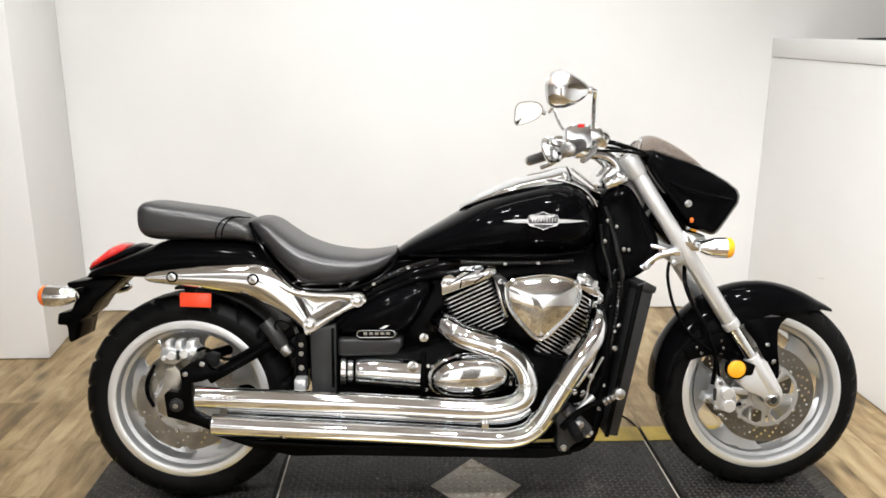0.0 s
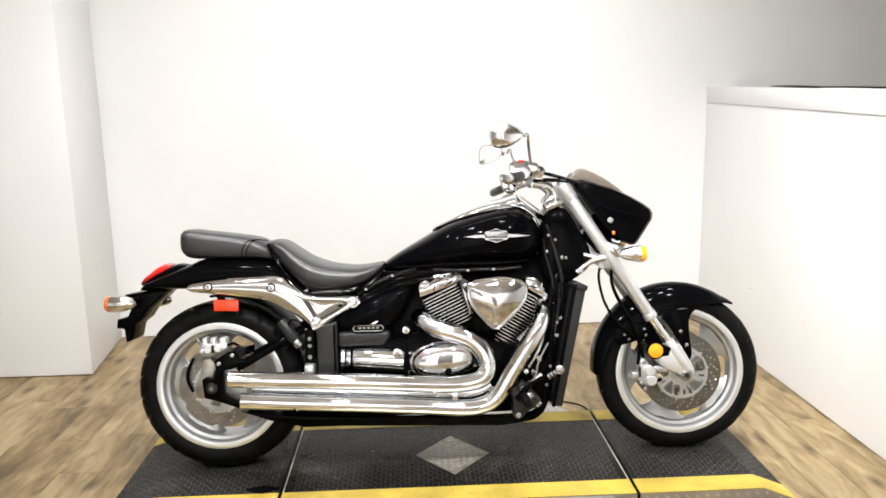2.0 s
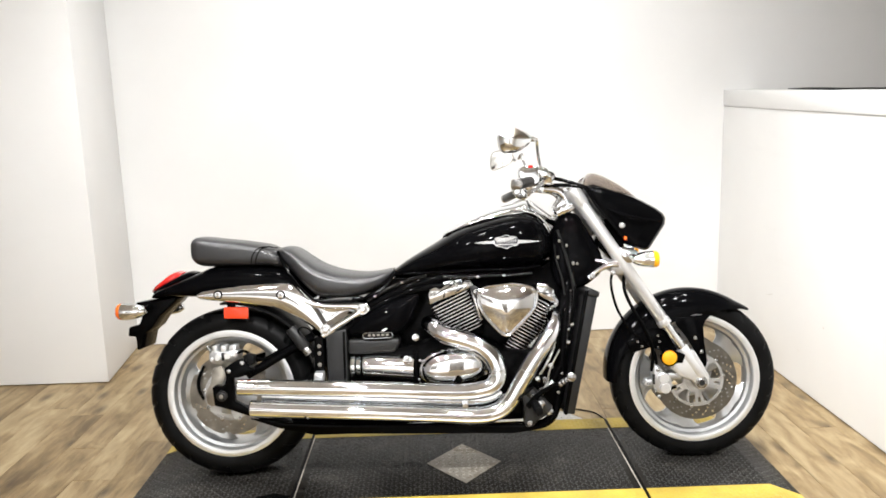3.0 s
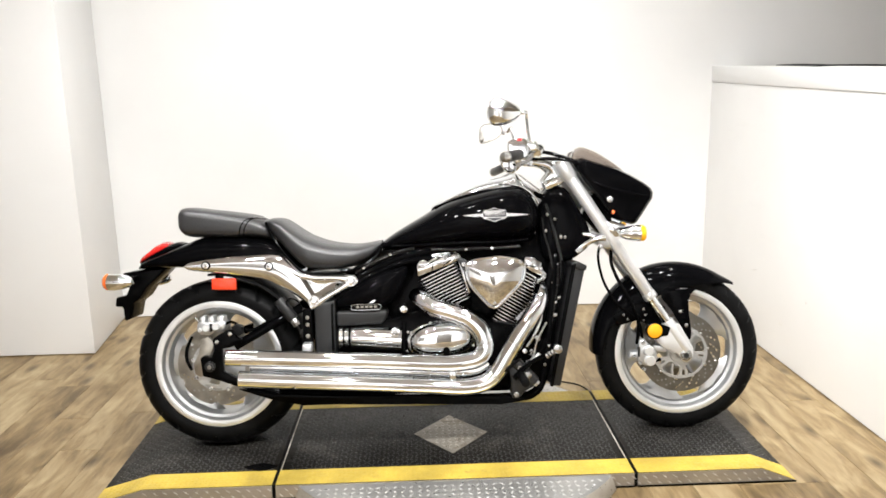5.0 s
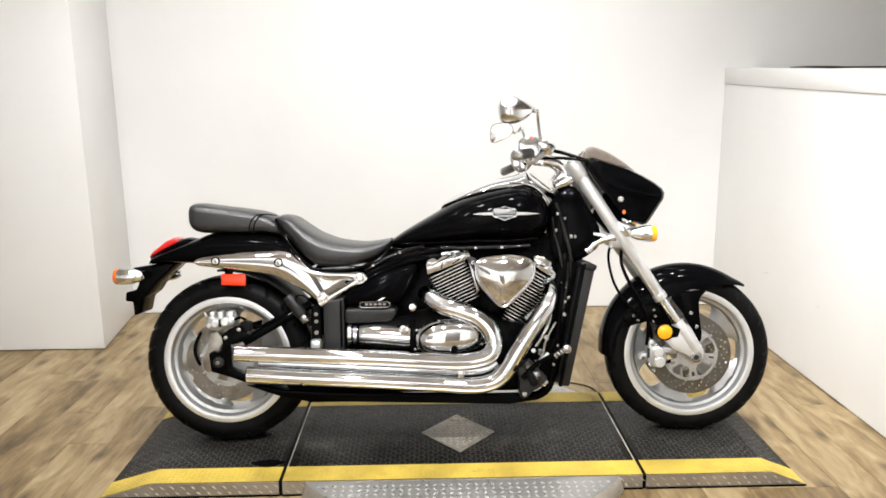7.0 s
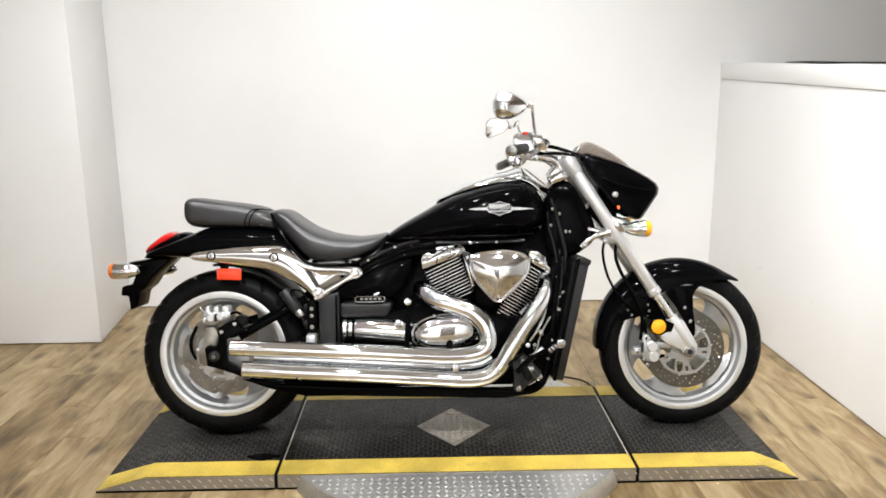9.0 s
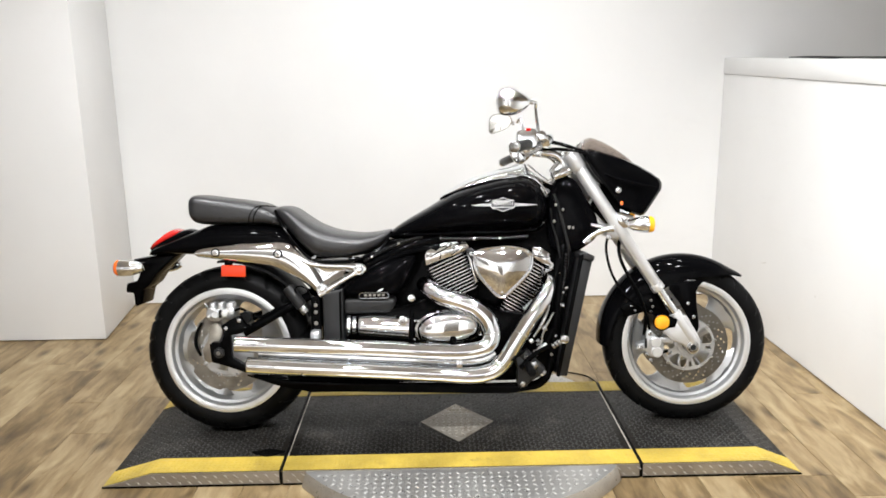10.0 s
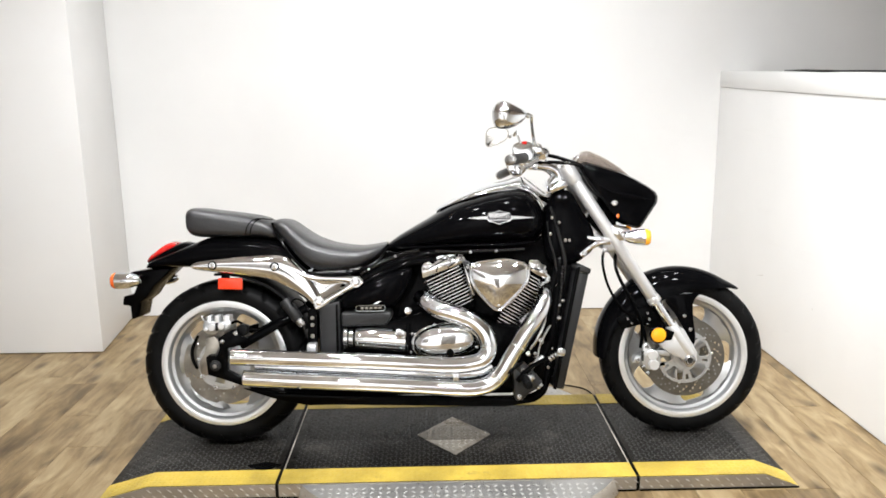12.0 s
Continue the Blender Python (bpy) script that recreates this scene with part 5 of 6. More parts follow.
for owner, p, d, rr in ((upper, (-0.075, -0.193, 0.512), (0.86, -0.35, -0.36), 0.0335), (upper, (0.034, -0.2175, 0.472), (0.9, -0.05, -0.42), 0.0335), (upper, (0.115, -0.232, 0.378), (0.15, -0.1, -0.98), 0.0330), (lower, (0.296, -0.209, 0.494), (-0.55, -0.3, -0.78), 0.0308), (lower, (0.214, -0.234, 0.373), (-0.55, -0.1, -0.83), 0.0318), (lower, (0.142, -0.245, 0.268), (-0.7, -0.08, -0.7), 0.0312)):
    c, along = Vector(p), Vector(d).normalized() * 0.0035
    fit("band_clamp", rod(c - along, c + along, rr, 28, 0.001), CHROME, owner)
fit("pipe_clamp", box(-0.010, 0.010, -0.262, -0.232, 0.262, 0.288, 0.003), CHROME, upper)
fit("link_pipe", tube([(0.125, -0.205, 0.300), (0.08, -0.212, 0.281), (0.0, -0.214, 0.276), (-0.15, -0.214, 0.284), (-0.40, -0.212, 0.300), (-0.690, -0.212, 0.319)], 0.0215, 18), CHROME, lower, "chrome link pipe between the two")

# added filler sheet that keeps the gaps around the pipes dark
fit("gap_filler", prism([(-0.640, 0.245), (-0.600, 0.335), (0.060, 0.300), (0.140, 0.262), (0.170, 0.200), (-0.500, 0.186)], -0.164, -0.152, 0.004), SATIN, None, "black filler sheet that darkens the gaps behind the exhaust pipes")

# rider controls at the engine
bracket_low = fit("foot_bracket", prism([(0.196, 0.282), (0.226, 0.300), (0.246, 0.292), (0.262, 0.264), (0.296, 0.246), (0.302, 0.226), (0.284, 0.214), (0.250, 0.196), (0.234, 0.176), (0.212, 0.174), (0.204, 0.190), (0.206, 0.236)], -0.208, -0.150, 0.006), GREY_PLASTIC, None, "dark grey foot-control bracket")
fit("master_cylinder", rod((0.224, -0.196, 0.300), (0.290, -0.196, 0.228), 0.021, 22, 0.004), GREY_PLASTIC, bracket_low)
fit("cylinder_cap", rod((0.283, -0.196, 0.236), (0.298, -0.196, 0.220), 0.0155, 20, 0.003), STEEL, bracket_low)
for x, z, r in ((0.305, 0.380, 0.010), (0.283, 0.334, 0.008), (0.369, 0.460, 0.008)):
    bolt(x, -0.172, z, r, 0.010, STEEL, bracket_low)
fit("brake_line", tube([(0.339, -0.165, 0.433), (0.318, -0.172, 0.400), (0.300, -0.172, 0.360), (0.290, -0.172, 0.320), (0.262, -0.178, 0.280)], 0.0045, 10), STEEL, bracket_low, "dull metal brake line")
fit("linkage_rod", tube([(0.258, -0.176, 0.274), (0.284, -0.176, 0.298), (0.312, -0.172, 0.323)], 0.0085, 10), CAST, bracket_low, "grey linkage rod")
pedal = fit("brake_pedal", tube([(0.215, -0.218, 0.248), (0.250, -0.222, 0.286), (0.292, -0.234, 0.318), (0.330, -0.25, 0.338)], [0.010, 0.009, 0.0075, 0.007], 10), SATIN, None, "black brake pedal lever")
fit("pedal_pad", moved(box(-0.020, 0.016, -0.010, 0.010, -0.0085, 0.0085, 0.003), Matrix.Translation((0.336, -0.252, 0.340)) @ Matrix.Rotation(radians(-34), 4, "Y")), STEEL, pedal, "bright pedal tip")
# the pad's slots are dark bars, shade painted instead of cuts
for k in (-0.009, 0.003):
    fit("pad_slot", moved(box(k - 0.0022, k + 0.0022, -0.0108, -0.0098, -0.0075, 0.0075), Matrix.Translation((0.336, -0.252, 0.340)) @ Matrix.Rotation(radians(-34), 4, "Y")), HOLE_SHADE, pedal)
fit("pedal_pad_end", lathe([(0.0006, -0.272), (0.010, -0.272), (0.0145, -0.269), (0.0155, -0.264), (0.0145, -0.246), (0.0006, -0.246)], 0.360, 0.356, 24, loop=False), STEEL, pedal)
fit("foot_peg", rod((0.240, -0.205, 0.262), (0.244, -0.300, 0.250), 0.0150, 18, 0.004), RUBBER, None, "black rubber foot peg")
fit("peg_plate", prism([(0.240, 0.263), (0.251, 0.273), (0.270, 0.271), (0.274, 0.258), (0.265, 0.253), (0.265, 0.228), (0.254, 0.225), (0.251, 0.248), (0.243, 0.251)], -0.238, -0.214, 0.002), STEEL, bracket_low, "bright steel foot peg clamp")
for x, z in ((0.222, 0.190), (0.234, 0.286)):
    bolt(x, -0.210, z, 0.0105, 0.010, STEEL, bracket_low)
fit("lower_rail", prism([(-0.745, 0.232), (-0.620, 0.215), (-0.400, 0.200), (0.20, 0.180), (0.26, 0.175), (0.25, 0.160), (0.17, 0.150), (-0.40, 0.168), (-0.52, 0.168), (-0.640, 0.195)], -0.190, -0.165, 0.005), SATIN, None, "black lower frame rail")
fit("side_stand", tube([(-0.46, 0.14, 0.21), (-0.62, 0.205, 0.11), (-0.72, 0.245, 0.044)], 0.012, 12), SATIN, None, "black side stand carrying the bike")
fit("stand_foot", box(-0.745, -0.695, 0.235, 0.275, 0.037, 0.047, 0.002), SATIN)

# radiator
radiator = fit("radiator", prism([(0.436, 0.636), (0.480, 0.628), (0.386, 0.203), (0.348, 0.207)], -0.165, 0.165, 0.004), GREY_PLASTIC, None, "dark grey radiator in front of the engine")
fit("radiator_side", prism([(0.430, 0.634), (0.446, 0.640), (0.358, 0.203), (0.346, 0.207)], -0.176, -0.166, 0.003), SATIN, radiator)
fit("radiator_cap", prism([(0.430, 0.640), (0.455, 0.645), (0.485, 0.630), (0.480, 0.612), (0.432, 0.622)], -0.172, 0.172, 0.004), GREY_PLASTIC, radiator)
for i in range(34):
    z = 0.222 + i * 0.0117
    x = 0.389 + (z - 0.203) * 0.2212
    fit("radiator_slat", box(x - 0.006, x - 0.0002, -0.150, 0.150, z, z + 0.004), SATIN, radiator)

# fork, clamps, wheel hardware (turned by the handlebar)
def along_fork(u):
    """A point on the fork's line, u metres up from the axle."""
    return Vector((0.873 - 0.549 * u, 0, 0.296 + 0.836 * u))


for y in (-0.105, 0.105):
    sl = Vector((0, y, 0))
    leg = steer("fork_tube", rod(along_fork(0.262) + sl, along_fork(0.845) + sl, 0.0220, 28, 0.004), FORK, None, "satin silver upper fork tube")
    steer("fork_top_ring", rod(along_fork(0.772) + sl, along_fork(0.838) + sl, 0.0262, 28, 0.003), FORK, leg)
    steer("fork_cap", rod(along_fork(0.840) + sl, along_fork(0.854) + sl, 0.016, 24, 0.004), CHROME, leg)
    steer("fork_collar", rod(along_fork(0.250) + sl, along_fork(0.275) + sl, 0.0245, 28, 0.003), FORK, leg)
    steer("fork_slider", rod(along_fork(0.10) + sl, along_fork(0.252) + sl, 0.0170, 24), CHROME, leg, "chrome fork slider")
    steer("fork_bottom", rod(along_fork(0.020) + sl, along_fork(0.150) + sl, 0.0225, 24, 0.004), FORK, leg, "silver fork bottom casting")
    steer("fork_foot", prism([(0.744, 0.354), (0.752, 0.372), (0.775, 0.390), (0.799, 0.405), (0.832, 0.413), (0.884, 0.322), (0.882, 0.286), (0.871, 0.270), (0.850, 0.268), (0.826, 0.302), (0.778, 0.322)], y - 0.018, y + 0.018, 0.007), FORK, leg)
    if y < 0:
        steer("axle_end", join(lathe([(0.007, -0.128), (0.013, -0.128), (0.016, -0.124), (0.022, -0.123), (0.022, -0.115), (0.007, -0.115)], 0.856, 0.296, 26)), STEEL, leg)
        # flush dark disc painted as the shaded bore of the axle
        steer("axle_hole", lathe([(0.0006, -0.1284), (0.0100, -0.1284), (0.0100, -0.120), (0.0006, -0.120)], 0.856, 0.296, 16, loop=False), HOLE_SHADE, leg)
steer("front_axle", rod((0.862, -0.115, 0.296), (0.862, 0.115, 0.296), 0.009), STEEL)
amber = steer("side_marker", moved(lathe([(0.0006, -0.142), (0.018, -0.141), (0.026, -0.137), (0.0275, -0.130), (0.0006, -0.130)], seg=30, loop=False), Matrix.Translation((0.741, 0, 0.391))), AMBER, None, "round amber fork reflector")
steer("marker_rim", lathe([(0.0278, -0.139), (0.031, -0.137), (0.031, -0.125), (0.0278, -0.125)], 0.741, 0.391, 30), SATIN, amber)
steer("marker_bracket", prism([(0.715, 0.405), (0.760, 0.415), (0.800, 0.400), (0.790, 0.370), (0.740, 0.365)], -0.128, -0.11, 0.003), SATIN, amber)

def lower_put(name, bm, material, parent=None, label="", angle=38):
    return steer(name, moved(bm, Matrix.Translation((-0.011, 0, 0.009))), material, parent, label, angle)


for y0, y1 in ((-0.125, -0.062), (0.062, 0.125)):
    cal = lower_put("front_caliper", prism([(0.696, 0.340), (0.704, 0.350), (0.720, 0.350), (0.730, 0.331), (0.752, 0.318), (0.762, 0.296), (0.764, 0.276), (0.756, 0.258), (0.740, 0.250), (0.717, 0.252), (0.700, 0.266), (0.690, 0.286), (0.698, 0.306)], y0, y1, 0.006), CAST, None, "silver front brake caliper")
    if y0 < 0:
        for x, z in ((0.731, 0.308), (0.736, 0.272)):
            lower_put("caliper_cap", lathe([(0.0006, -0.139), (0.0165, -0.139), (0.0195, -0.136), (0.0195, -0.120), (0.0006, -0.120)], x, z, 24, loop=False), LIP, cal)
        lower_put("caliper_ear", prism([(0.664, 0.276), (0.672, 0.300), (0.700, 0.304), (0.702, 0.290), (0.694, 0.272)], -0.118, -0.075, 0.005), CAST, cal)
        # slot drawn as a dark block, its shade put into the colour
        lower_put("caliper_slot", box(0.694, 0.702, -0.128, -0.118, 0.285, 0.322, 0.002), HOLE_SHADE, cal)
        for x, z in ((0.679, 0.288), (0.712, 0.338), (0.702, 0.262), (0.716, 0.240)):
            bolt(x, -0.124, z, 0.0085, 0.012, STEEL, cal, lower_put)
        lower_put("bleed_nipple", rod((0.706, -0.112, 0.346), (0.698, -0.116, 0.366), 0.005, 10, 0.001), STEEL, cal)
        lower_put("caliper_arm", prism([(0.752, 0.322), (0.800, 0.318), (0.800, 0.296), (0.756, 0.300)], -0.112, -0.09, 0.004), CAST, cal)
        lower_put("pad_pin", rod((0.752, -0.105, 0.262), (0.782, -0.105, 0.270), 0.006, 10, 0.001), SATIN, cal)

# front fender
fa = [radians(a) for a in np.linspace(181, 50, 44)]


def fender_ring(a):
    d = math.degrees(a)
    grow = 0.319 + 0.012 * max(0.0, math.sin(radians((d - 60) * 1.5))) if d > 60 else 0.319 + 0.005 * (60 - d) / 10
    halfw = 0.078 * min(1.0, 0.40 + (d - 50) / 26) if d < 66 else 0.078
    deep = np.interp(d, [50, 58, 75, 95, 120, 135, 147, 156, 165, 181], [0.010, 0.024, 0.066, 0.095, 0.110, 0.104, 0.083, 0.052, 0.042, 0.034])
    ring = []
    for u in np.linspace(-1, 1, 17):
        b = u * math.pi / 2
        y = halfw * math.copysign(abs(math.sin(b)) ** 0.8, b)
        r = grow - deep * (1 - abs(math.cos(b)) ** 0.8)
        ring.append((FRONT[0] + r * math.cos(a), y, FRONT[1] + r * math.sin(a)))
    return ring


fbm = rings_mesh([fender_ring(a) for a in fa], caps=False, close=False)
bmesh.ops.recalc_face_normals(fbm, faces=fbm.faces[:])
bmesh.ops.solidify(fbm, geom=fbm.faces[:], thickness=0.004)
front_fender = steer("front_fender", fbm, BLACK, None, "gloss black front fender", 50)
for s in (-1, 1):
    steer("fender_stay", prism([(0.778, 0.520), (0.840, 0.530), (0.912, 0.534), (0.897, 0.524), (0.884, 0.510), (0.877, 0.490), (0.879, 0.438), (0.888, 0.379), (0.887, 0.350), (0.880, 0.341), (0.868, 0.362), (0.848, 0.397), (0.814, 0.455), (0.779, 0.499)], s * 0.0798, s * 0.074, 0.0015), BLACK, front_fender, "black fender stay")
    steer("fender_brace", prism([(0.600, 0.440), (0.700, 0.490), (0.790, 0.470), (0.800, 0.420), (0.760, 0.390), (0.690, 0.420), (0.620, 0.400)], s * 0.086, s * 0.078, 0.004), SATIN, front_fender)
for x, z in ((0.846, 0.450), (0.868, 0.400), (0.640, 0.442), (0.655, 0.425), (0.712, 0.462), (0.718, 0.440), (0.712, 0.420)):
    bolt(x, -0.083, z, 0.0075, 0.006, STEEL, front_fender, steer)

# clamps and bars
MIRROR = {-1: [(-0.060, 0.010), (-0.047, 0.034), (-0.018, 0.044), (0.036, 0.027), (0.064, 0.006), (0.046, -0.021), (0.004, -0.041), (-0.038, -0.042), (-0.054, -0.024)],
          1: [(0.050, -0.011), (0.045, 0.025), (0.021, 0.040), (-0.030, 0.038), (-0.050, 0.012), (-0.026, -0.020), (0.033, -0.041), (0.049, -0.034)]}
lower_clamp = steer("lower_clamp", prism([(0.540, 0.705), (0.548, 0.742), (0.578, 0.752), (0.612, 0.718), (0.598, 0.690), (0.565, 0.685)], -0.119, 0.119, 0.010), CAST, None, "silver lower fork clamp")
steer("clamp_arm", tube([(0.468, -0.100, 0.678), (0.500, -0.104, 0.706), (0.535, -0.112, 0.724), (0.570, -0.115, 0.728)], [0.011, 0.0095, 0.012, 0.014], 14), CHROME, lower_clamp)
steer("clamp_arm", tube([(0.492, -0.098, 0.742), (0.520, -0.104, 0.736), (0.560, -0.110, 0.726)], 0.008, 12), CHROME, lower_clamp)
bolt(0.478, -0.112, 0.686, 0.013, 0.010, STEEL, lower_clamp, steer)
bolt(0.548, -0.136, 0.700, 0.010, 0.010, STEEL, lower_clamp, steer)
top_clamp = steer("upper_clamp", prism([(0.352, 0.905), (0.345, 0.935), (0.368, 0.965), (0.402, 1.000), (0.440, 1.000), (0.452, 0.975), (0.440, 0.935), (0.395, 0.905)], -0.090, 0.090, 0.012, seg=3), CHROME, None, "chrome upper fork clamp")
steer("bar_riser", tube([(0.397, -0.075, 0.938), (0.391, -0.076, 0.970), (0.362, -0.078, 0.995), (0.312, -0.086, 1.003)], [0.017, 0.0165, 0.0155, 0.014], 18), CHROME, top_clamp)
steer("bar_riser", tube([(0.397, 0.075, 0.938), (0.391, 0.076, 0.970), (0.362, 0.078, 0.995), (0.312, 0.086, 1.003)], [0.017, 0.0165, 0.0155, 0.014], 18), CHROME, top_clamp)
for q in (-0.098, 0.098):
    steer("clamp_barrel", rod((0.356, q, 0.915), (0.414, q, 0.939), 0.0185, 24, 0.003), CHROME, top_clamp)
bar = steer("handlebar", tube([(0.200, -0.44, 1.006), (0.225, -0.36, 1.014), (0.262, -0.27, 1.028), (0.310, -0.17, 1.032), (0.338, -0.08, 1.026), (0.342, 0.0, 1.024), (0.338, 0.08, 1.026), (0.310, 0.17, 1.032), (0.262, 0.27, 1.028), (0.225, 0.36, 1.014), (0.200, 0.44, 1.006)], 0.0128, 16), CHROME, None, "chrome pulled-back handlebar")
for s in (-1, 1):
    grip = steer("grip", rod((0.203, s * 0.428, 1.007), (0.252, s * 0.292, 1.024), 0.0175, 22, 0.002), GREY_PLASTIC, bar, "grey-black rubber grip")
    steer("bar_end", rod((0.196, s * 0.446, 1.005), (0.203, s * 0.427, 1.007), 0.0180, 22, 0.004), STEEL, bar)
    steer("switch_box", prism([(0.214, 1.066), (0.213, 1.043), (0.228, 1.008), (0.246, 0.990), (0.280, 0.996), (0.284, 1.036), (0.276, 1.078), (0.228, 1.076)], s * (0.290 if s < 0 else 0.276), s * 0.238, 0.006, seg=3), CHROME, bar, "chrome switch housing")
    steer("fluid_reservoir", prism([(0.240, 1.048), (0.236, 1.072), (0.262, 1.080), (0.312, 1.070), (0.322, 1.040), (0.290, 1.034)], s * 0.268, s * 0.195, 0.007, seg=3), CHROME, bar, "chrome brake fluid reservoir")
    steer("lever", tube([(0.300, s * 0.235, 1.035), (0.290, s * 0.29, 1.015), (0.262, s * 0.36, 0.992), (0.238, s * 0.42, 0.982)], [0.009, 0.008, 0.007, 0.008], 12), STEEL, bar, "polished hand lever")
    steer("kill_switch", box(0.245, 0.262, s * 0.292, s * 0.262, 1.068, 1.078, 0.002), RED, bar, "red switch button")
    steer("lever_perch", rod((0.330, s * 0.200, 1.050), (0.312, s * 0.240, 1.030), 0.019, 18, 0.004), CHROME, bar)
    steer("perch_clamp", lathe([(0.009, s * 0.224), (0.0145, s * 0.224), (0.0145, s * 0.240), (0.009, s * 0.240)], 0.294, 1.042, 24), SATIN, bar)
    steer("perch_seam", rod((0.324, s * 0.213, 1.044), (0.321, s * 0.219, 1.041), 0.0196, 18, 0.001), SATIN, bar)
    # mirrors
    stem = steer("mirror_stem", tube([(0.300, s * 0.225, 1.040), (0.290, s * 0.260, 1.070), (0.280, s * 0.310, 1.100), (0.272, s * 0.360, 1.140), (0.270, s * 0.378, 1.156), (0.258, s * (0.385 if s < 0 else 0.405), 1.156 if s < 0 else 1.138)], 0.0058, 12), CHROME, bar, "chrome mirror stem")
    centre = Vector((0.198, -0.420, 1.156) if s < 0 else (0.190, 0.420, 1.134))
    turn = Euler((0, radians(0 if s > 0 else 4), radians(82 if s > 0 else -56))).to_quaternion()
    shape = spline(MIRROR[s] + MIRROR[s][:1], 4)[:-1]
    place = Matrix.LocRotScale(centre, turn, None)
    ring = lambda d, k: [(d, y * k, z * k) for y, z in shape]
    steer("mirror_housing", moved(rings_mesh([ring(d, k) for d, k in ((-0.011, 0.90), (-0.013, 0.95), (-0.010, 1.0), (-0.002, 1.0), (0.008, 0.95), (0.018, 0.83), (0.026, 0.66), (0.031, 0.45), (0.0335, 0.22), (0.034, 0.04))]), place), CHROME, bar, "chrome teardrop mirror housing", 60)
    steer("mirror_glass", moved(rings_mesh([ring(d, k) for d, k in ((-0.0125, 0.92), (-0.0135, 0.91), (-0.0135, 0.5), (-0.0135, 0.05))]), place), GLASS, bar, "mirror glass", 60)
    steer("mirror_rim", moved(tube([(-0.0125, y * 0.955, z * 0.955) for y, z in (*shape, shape[0])], 0.0021, 6, 1), place), STEEL if s < 0 else DISC, bar, "thin dark rim round the glass")
    steer("mirror_joint", ball(centre + turn @ Vector((0.006, (0.068 if s < 0 else -0.052), 0.002)), (0.009, 0.009, 0.009), 14), CHROME, bar)

# headlight cowl and front signals
COWL = [(0.462, 0.996), (0.472, 1.010), (0.488, 1.014), (0.548, 0.995), (0.608, 0.977), (0.664, 0.950), (0.712, 0.923), (0.742, 0.901), (0.751, 0.884), (0.748, 0.862), (0.720, 0.818), (0.698, 0.783), (0.688, 0.772), (0.672, 0.769), (0.640, 0.780), (0.600, 0.797), (0.570, 0.832), (0.546, 0.866), (0.496, 0.928), (0.470, 0.972)]


def cowl_shell(outline, layers, waist):
    """An outline spread over both sides: (y, scale), narrowing ahead of the waist."""
    pts = np.array(outline)
    c = np.array([0.58, 0.895])
    rings = []
    for y, k in [(-y, k) for y, k in layers] + [(y, k) for y, k in layers[::-1]]:
        ring = []
        for x, z in pts:
            q = 1 - 0.36 * max(0.0, (x - waist) / (0.751 - waist)) ** 1.4
            drop = 1 - 0.25 * max(0.0, (0.86 - z) / 0.1)
            ring.append((c[0] + (x - c[0]) * k, y * q * drop, c[1] + (z - c[1]) * k))
        rings.append(ring)
    return rings_mesh(rings)


cowl = steer("headlight_cowl", bevelled(cowl_shell(COWL, [(0.140, 0.62), (0.138, 0.80), (0.130, 0.92), (0.105, 0.99), (0.06, 1.0)], 0.56), 0.0), BLACK, None, "gloss black pointed headlight cowl", 34)
steer("cowl_crease", tube([(0.500, -0.122, 0.942), (0.580, -0.136, 0.905), (0.660, -0.120, 0.886), (0.735, -0.078, 0.872)], [0.002, 0.005, 0.005, 0.002], 10), BLACK, cowl, "", 60)
steer("visor", blob([(0.456, 0.998, 1.024, 0.075, 2.3), (0.480, 0.994, 1.048, 0.098, 2.5), (0.508, 0.982, 1.053, 0.106, 2.5), (0.574, 0.955, 1.021, 0.100, 2.5), (0.640, 0.922, 0.973, 0.080, 2.5), (0.696, 0.872, 0.915, 0.045, 2.3)], 40, 5), SMOKE, cowl, "smoked plastic visor", 60)
steer("visor_edge", tube([(0.456, -0.070, 1.008), (0.462, -0.060, 1.026), (0.470, -0.035, 1.038), (0.474, 0.0, 1.043), (0.470, 0.035, 1.038), (0.462, 0.060, 1.026), (0.456, 0.070, 1.008)], 0.004, 8), CHROME, cowl)
bolt(0.580, -0.140, 0.866, 0.012, 0.010, STEEL, cowl, steer)
steer("cowl_marker", ball((0.592, -0.141, 0.820), (0.0055, 0.004, 0.0075), 14), ORANGE, cowl)
steer("headlight_mount", prism([(0.520, 0.880), (0.600, 0.830), (0.600, 0.760), (0.560, 0.730), (0.500, 0.800)], -0.08, 0.08, 0.010), SATIN)


def front_signal(y):
    s = 1 if y > 0 else -1
    body = steer("front_turn_signal", moved(lathe([(0.0006, -0.060), (0.012, -0.058), (0.022, -0.040), (0.0275, -0.015), (0.029, 0.012), (0.0006, 0.012)], seg=28, loop=False), Matrix.Translation((0.668, y, 0.746)) @ Matrix.Rotation(radians(-90), 4, "Z")), CHROME, None, "chrome front turn signal", 40)
    steer("signal_lens", moved(lathe([(0.0006, 0.0125), (0.0285, 0.0125), (0.0285, 0.024), (0.023, 0.031), (0.0006, 0.034)], seg=28, loop=False), Matrix.Translation((0.668, y, 0.746)) @ Matrix.Rotation(radians(-90), 4, "Z")), AMBER, body, "amber signal lens", 40)
    steer("signal_stalk", rod((0.625, y, 0.750), (0.600, y - s * 0.08, 0.758), 0.012, 14, 0.002), CHROME, body)


front_signal(-0.165)
front_signal(0.165)
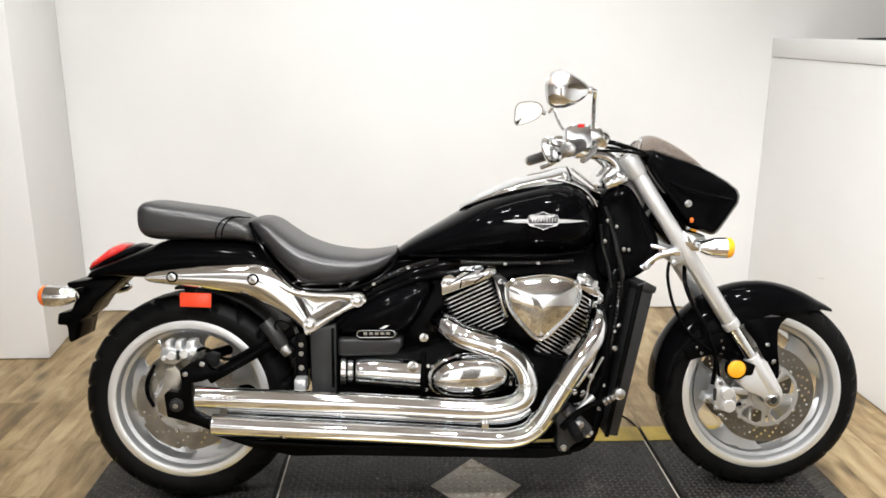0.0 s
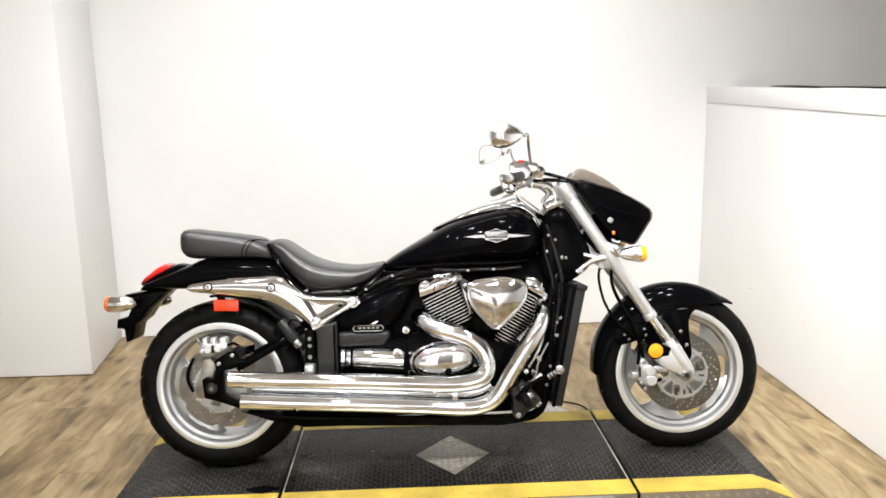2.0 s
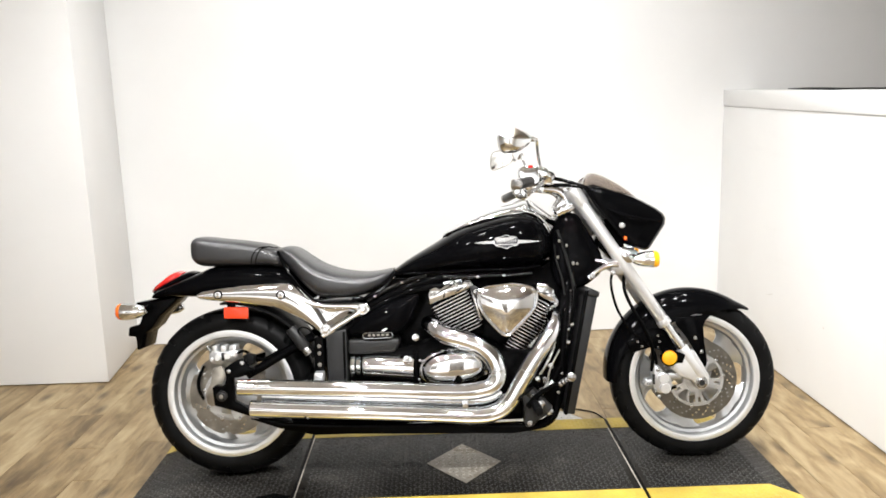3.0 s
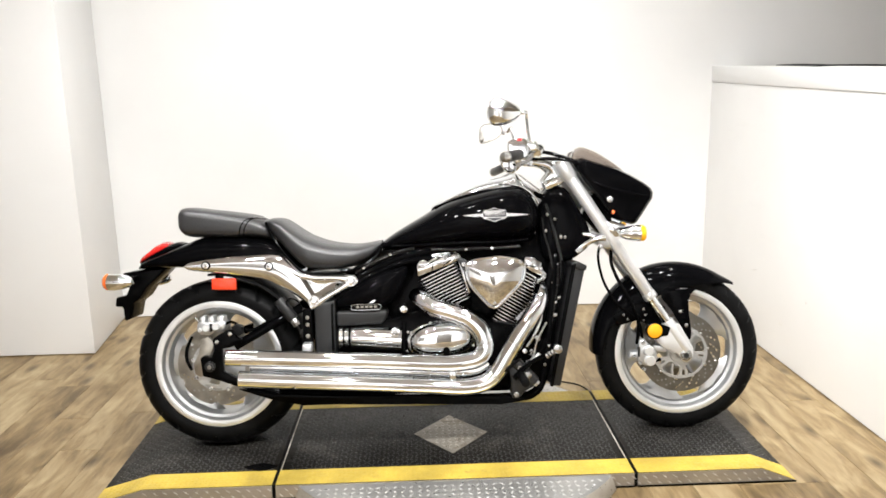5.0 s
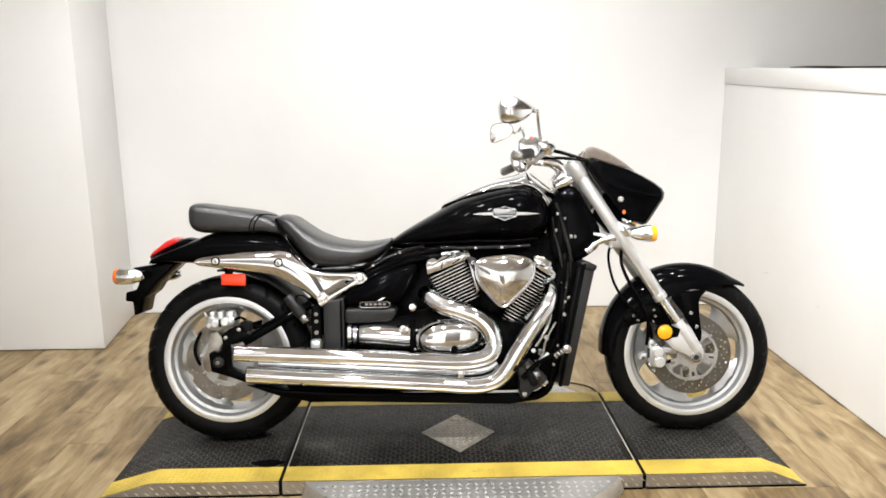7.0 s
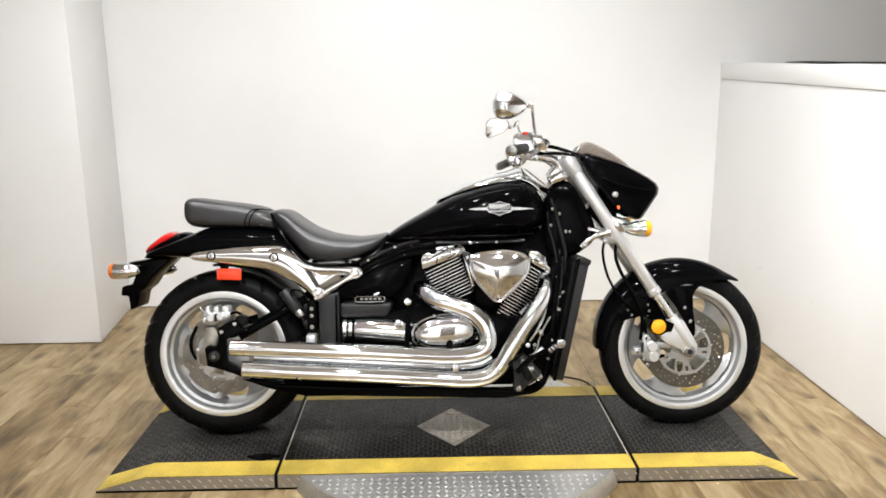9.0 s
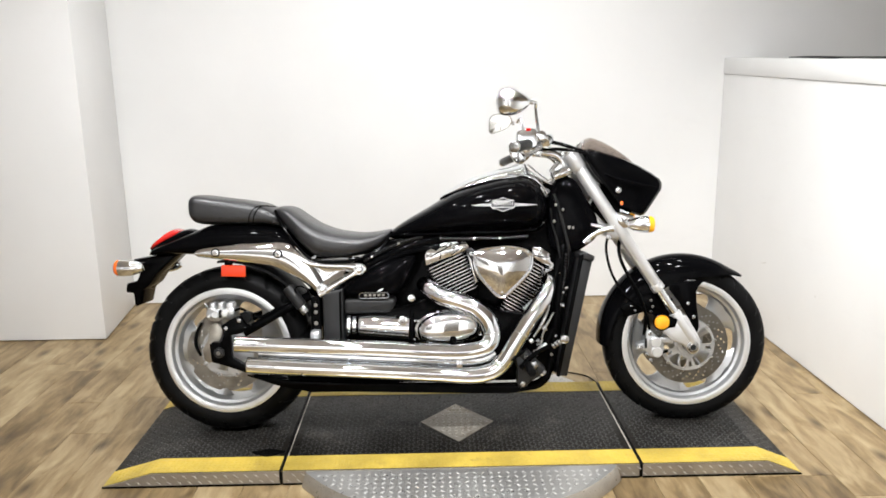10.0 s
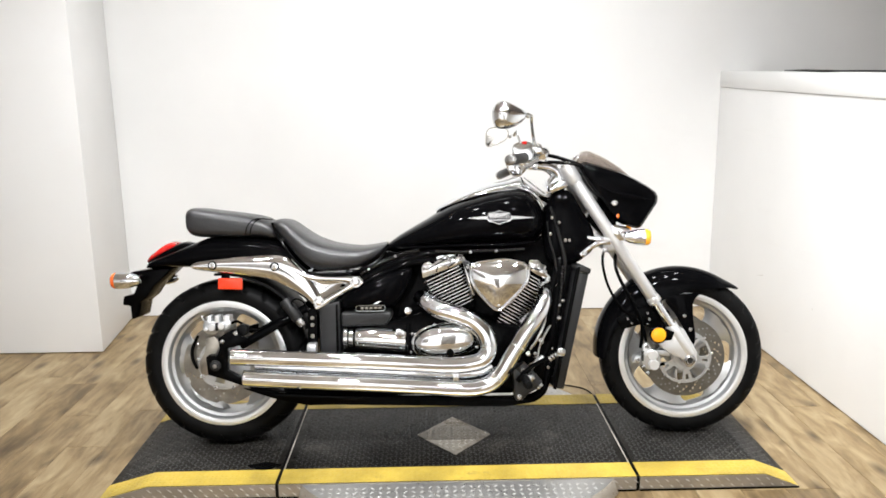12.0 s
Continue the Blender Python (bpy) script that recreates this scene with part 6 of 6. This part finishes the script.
steer("signal_bar", prism([(0.575, 0.790), (0.640, 0.775), (0.640, 0.735), (0.600, 0.728), (0.580, 0.750)], -0.130, 0.130, 0.008), CHROME, None, "chrome signal mounting bar")

# cables and hoses
for pts, r in (([(0.325, -0.15, 1.046), (0.349, -0.10, 1.039), (0.383, -0.10, 1.031), (0.423, -0.10, 1.018), (0.464, -0.10, 1.001), (0.486, -0.09, 0.975)], 0.0072), ([(0.270, -0.20, 1.010), (0.294, -0.14, 1.011), (0.345, -0.14, 1.011), (0.408, -0.14, 1.008), (0.468, -0.13, 0.998)], 0.004),
               ([(0.290, 0.22, 1.010), (0.350, 0.16, 1.020), (0.430, 0.08, 1.015), (0.500, 0.04, 0.985)], 0.005),
               ([(0.560, -0.06, 0.700), (0.550, -0.075, 0.660), (0.555, -0.085, 0.610), (0.575, -0.085, 0.550), (0.620, -0.085, 0.480), (0.690, -0.09, 0.420), (0.705, -0.105, 0.350)], 0.005),
               ([(0.600, -0.07, 0.690), (0.590, -0.11, 0.640), (0.610, -0.125, 0.580), (0.655, -0.125, 0.500), (0.685, -0.12, 0.420), (0.682, -0.115, 0.340)], 0.0065)):
    steer("cable", tube(pts, r, 8), SATIN, None, "black control cable")


# ---- floor planks ----
floor = solid("floor", box(-4.2, 4.32, -5.32, BACK + 0.12, -0.10, -0.0035), JOINT, "golden-brown wood-look plank floor", "floor", "structure")
PLANK_W, PLANK_L = 0.152, 1.22
plank_meshes = {}


def plank_mesh(width, length):
    key = (round(width, 3), round(length, 2))
    if key not in plank_meshes:
        bm = box(-key[0] / 2 + 0.0004, key[0] / 2 - 0.0004, -key[1] / 2 + 0.0004, key[1] / 2 - 0.0004, -0.0033, 0.0)
        top = [e for e in bm.edges if all(v.co.z > -0.001 for v in e.verts)]
        bmesh.ops.bevel(bm, geom=top, offset=0.0012, segments=1, affect="EDGES")
        me = bpy.data.meshes.new("plank")
        bm.to_mesh(me)
        bm.free()
        me.materials.append(WOOD)
        plank_meshes[key] = me
    return plank_meshes[key]


rng = random.Random(7)
x = -4.07
while x < RIGHT + 0.1:
    y = -5.19 - rng.random() * 0.9
    while y < BACK:
        y0, y1 = max(y, -5.19), min(y + PLANK_L, BACK + 0.05)
        y += PLANK_L
        if y1 - y0 > 0.03:
            ob = new("plank", plank_mesh(PLANK_W, y1 - y0))
            ob.location = (x + PLANK_W / 2, (y0 + y1) / 2, 0.0)
            ob.parent = floor
    x += PLANK_W
# unseen floor, brown so that its bounce warms the dim wall above
solid("floor_beyond", box(RIGHT + 0.14, 4.2, -5.2, BACK, -0.003, 0.0), DARK_FLOOR, "unseen brown floor beyond the half wall, coloured to warm bounced light", "floor", "structure")
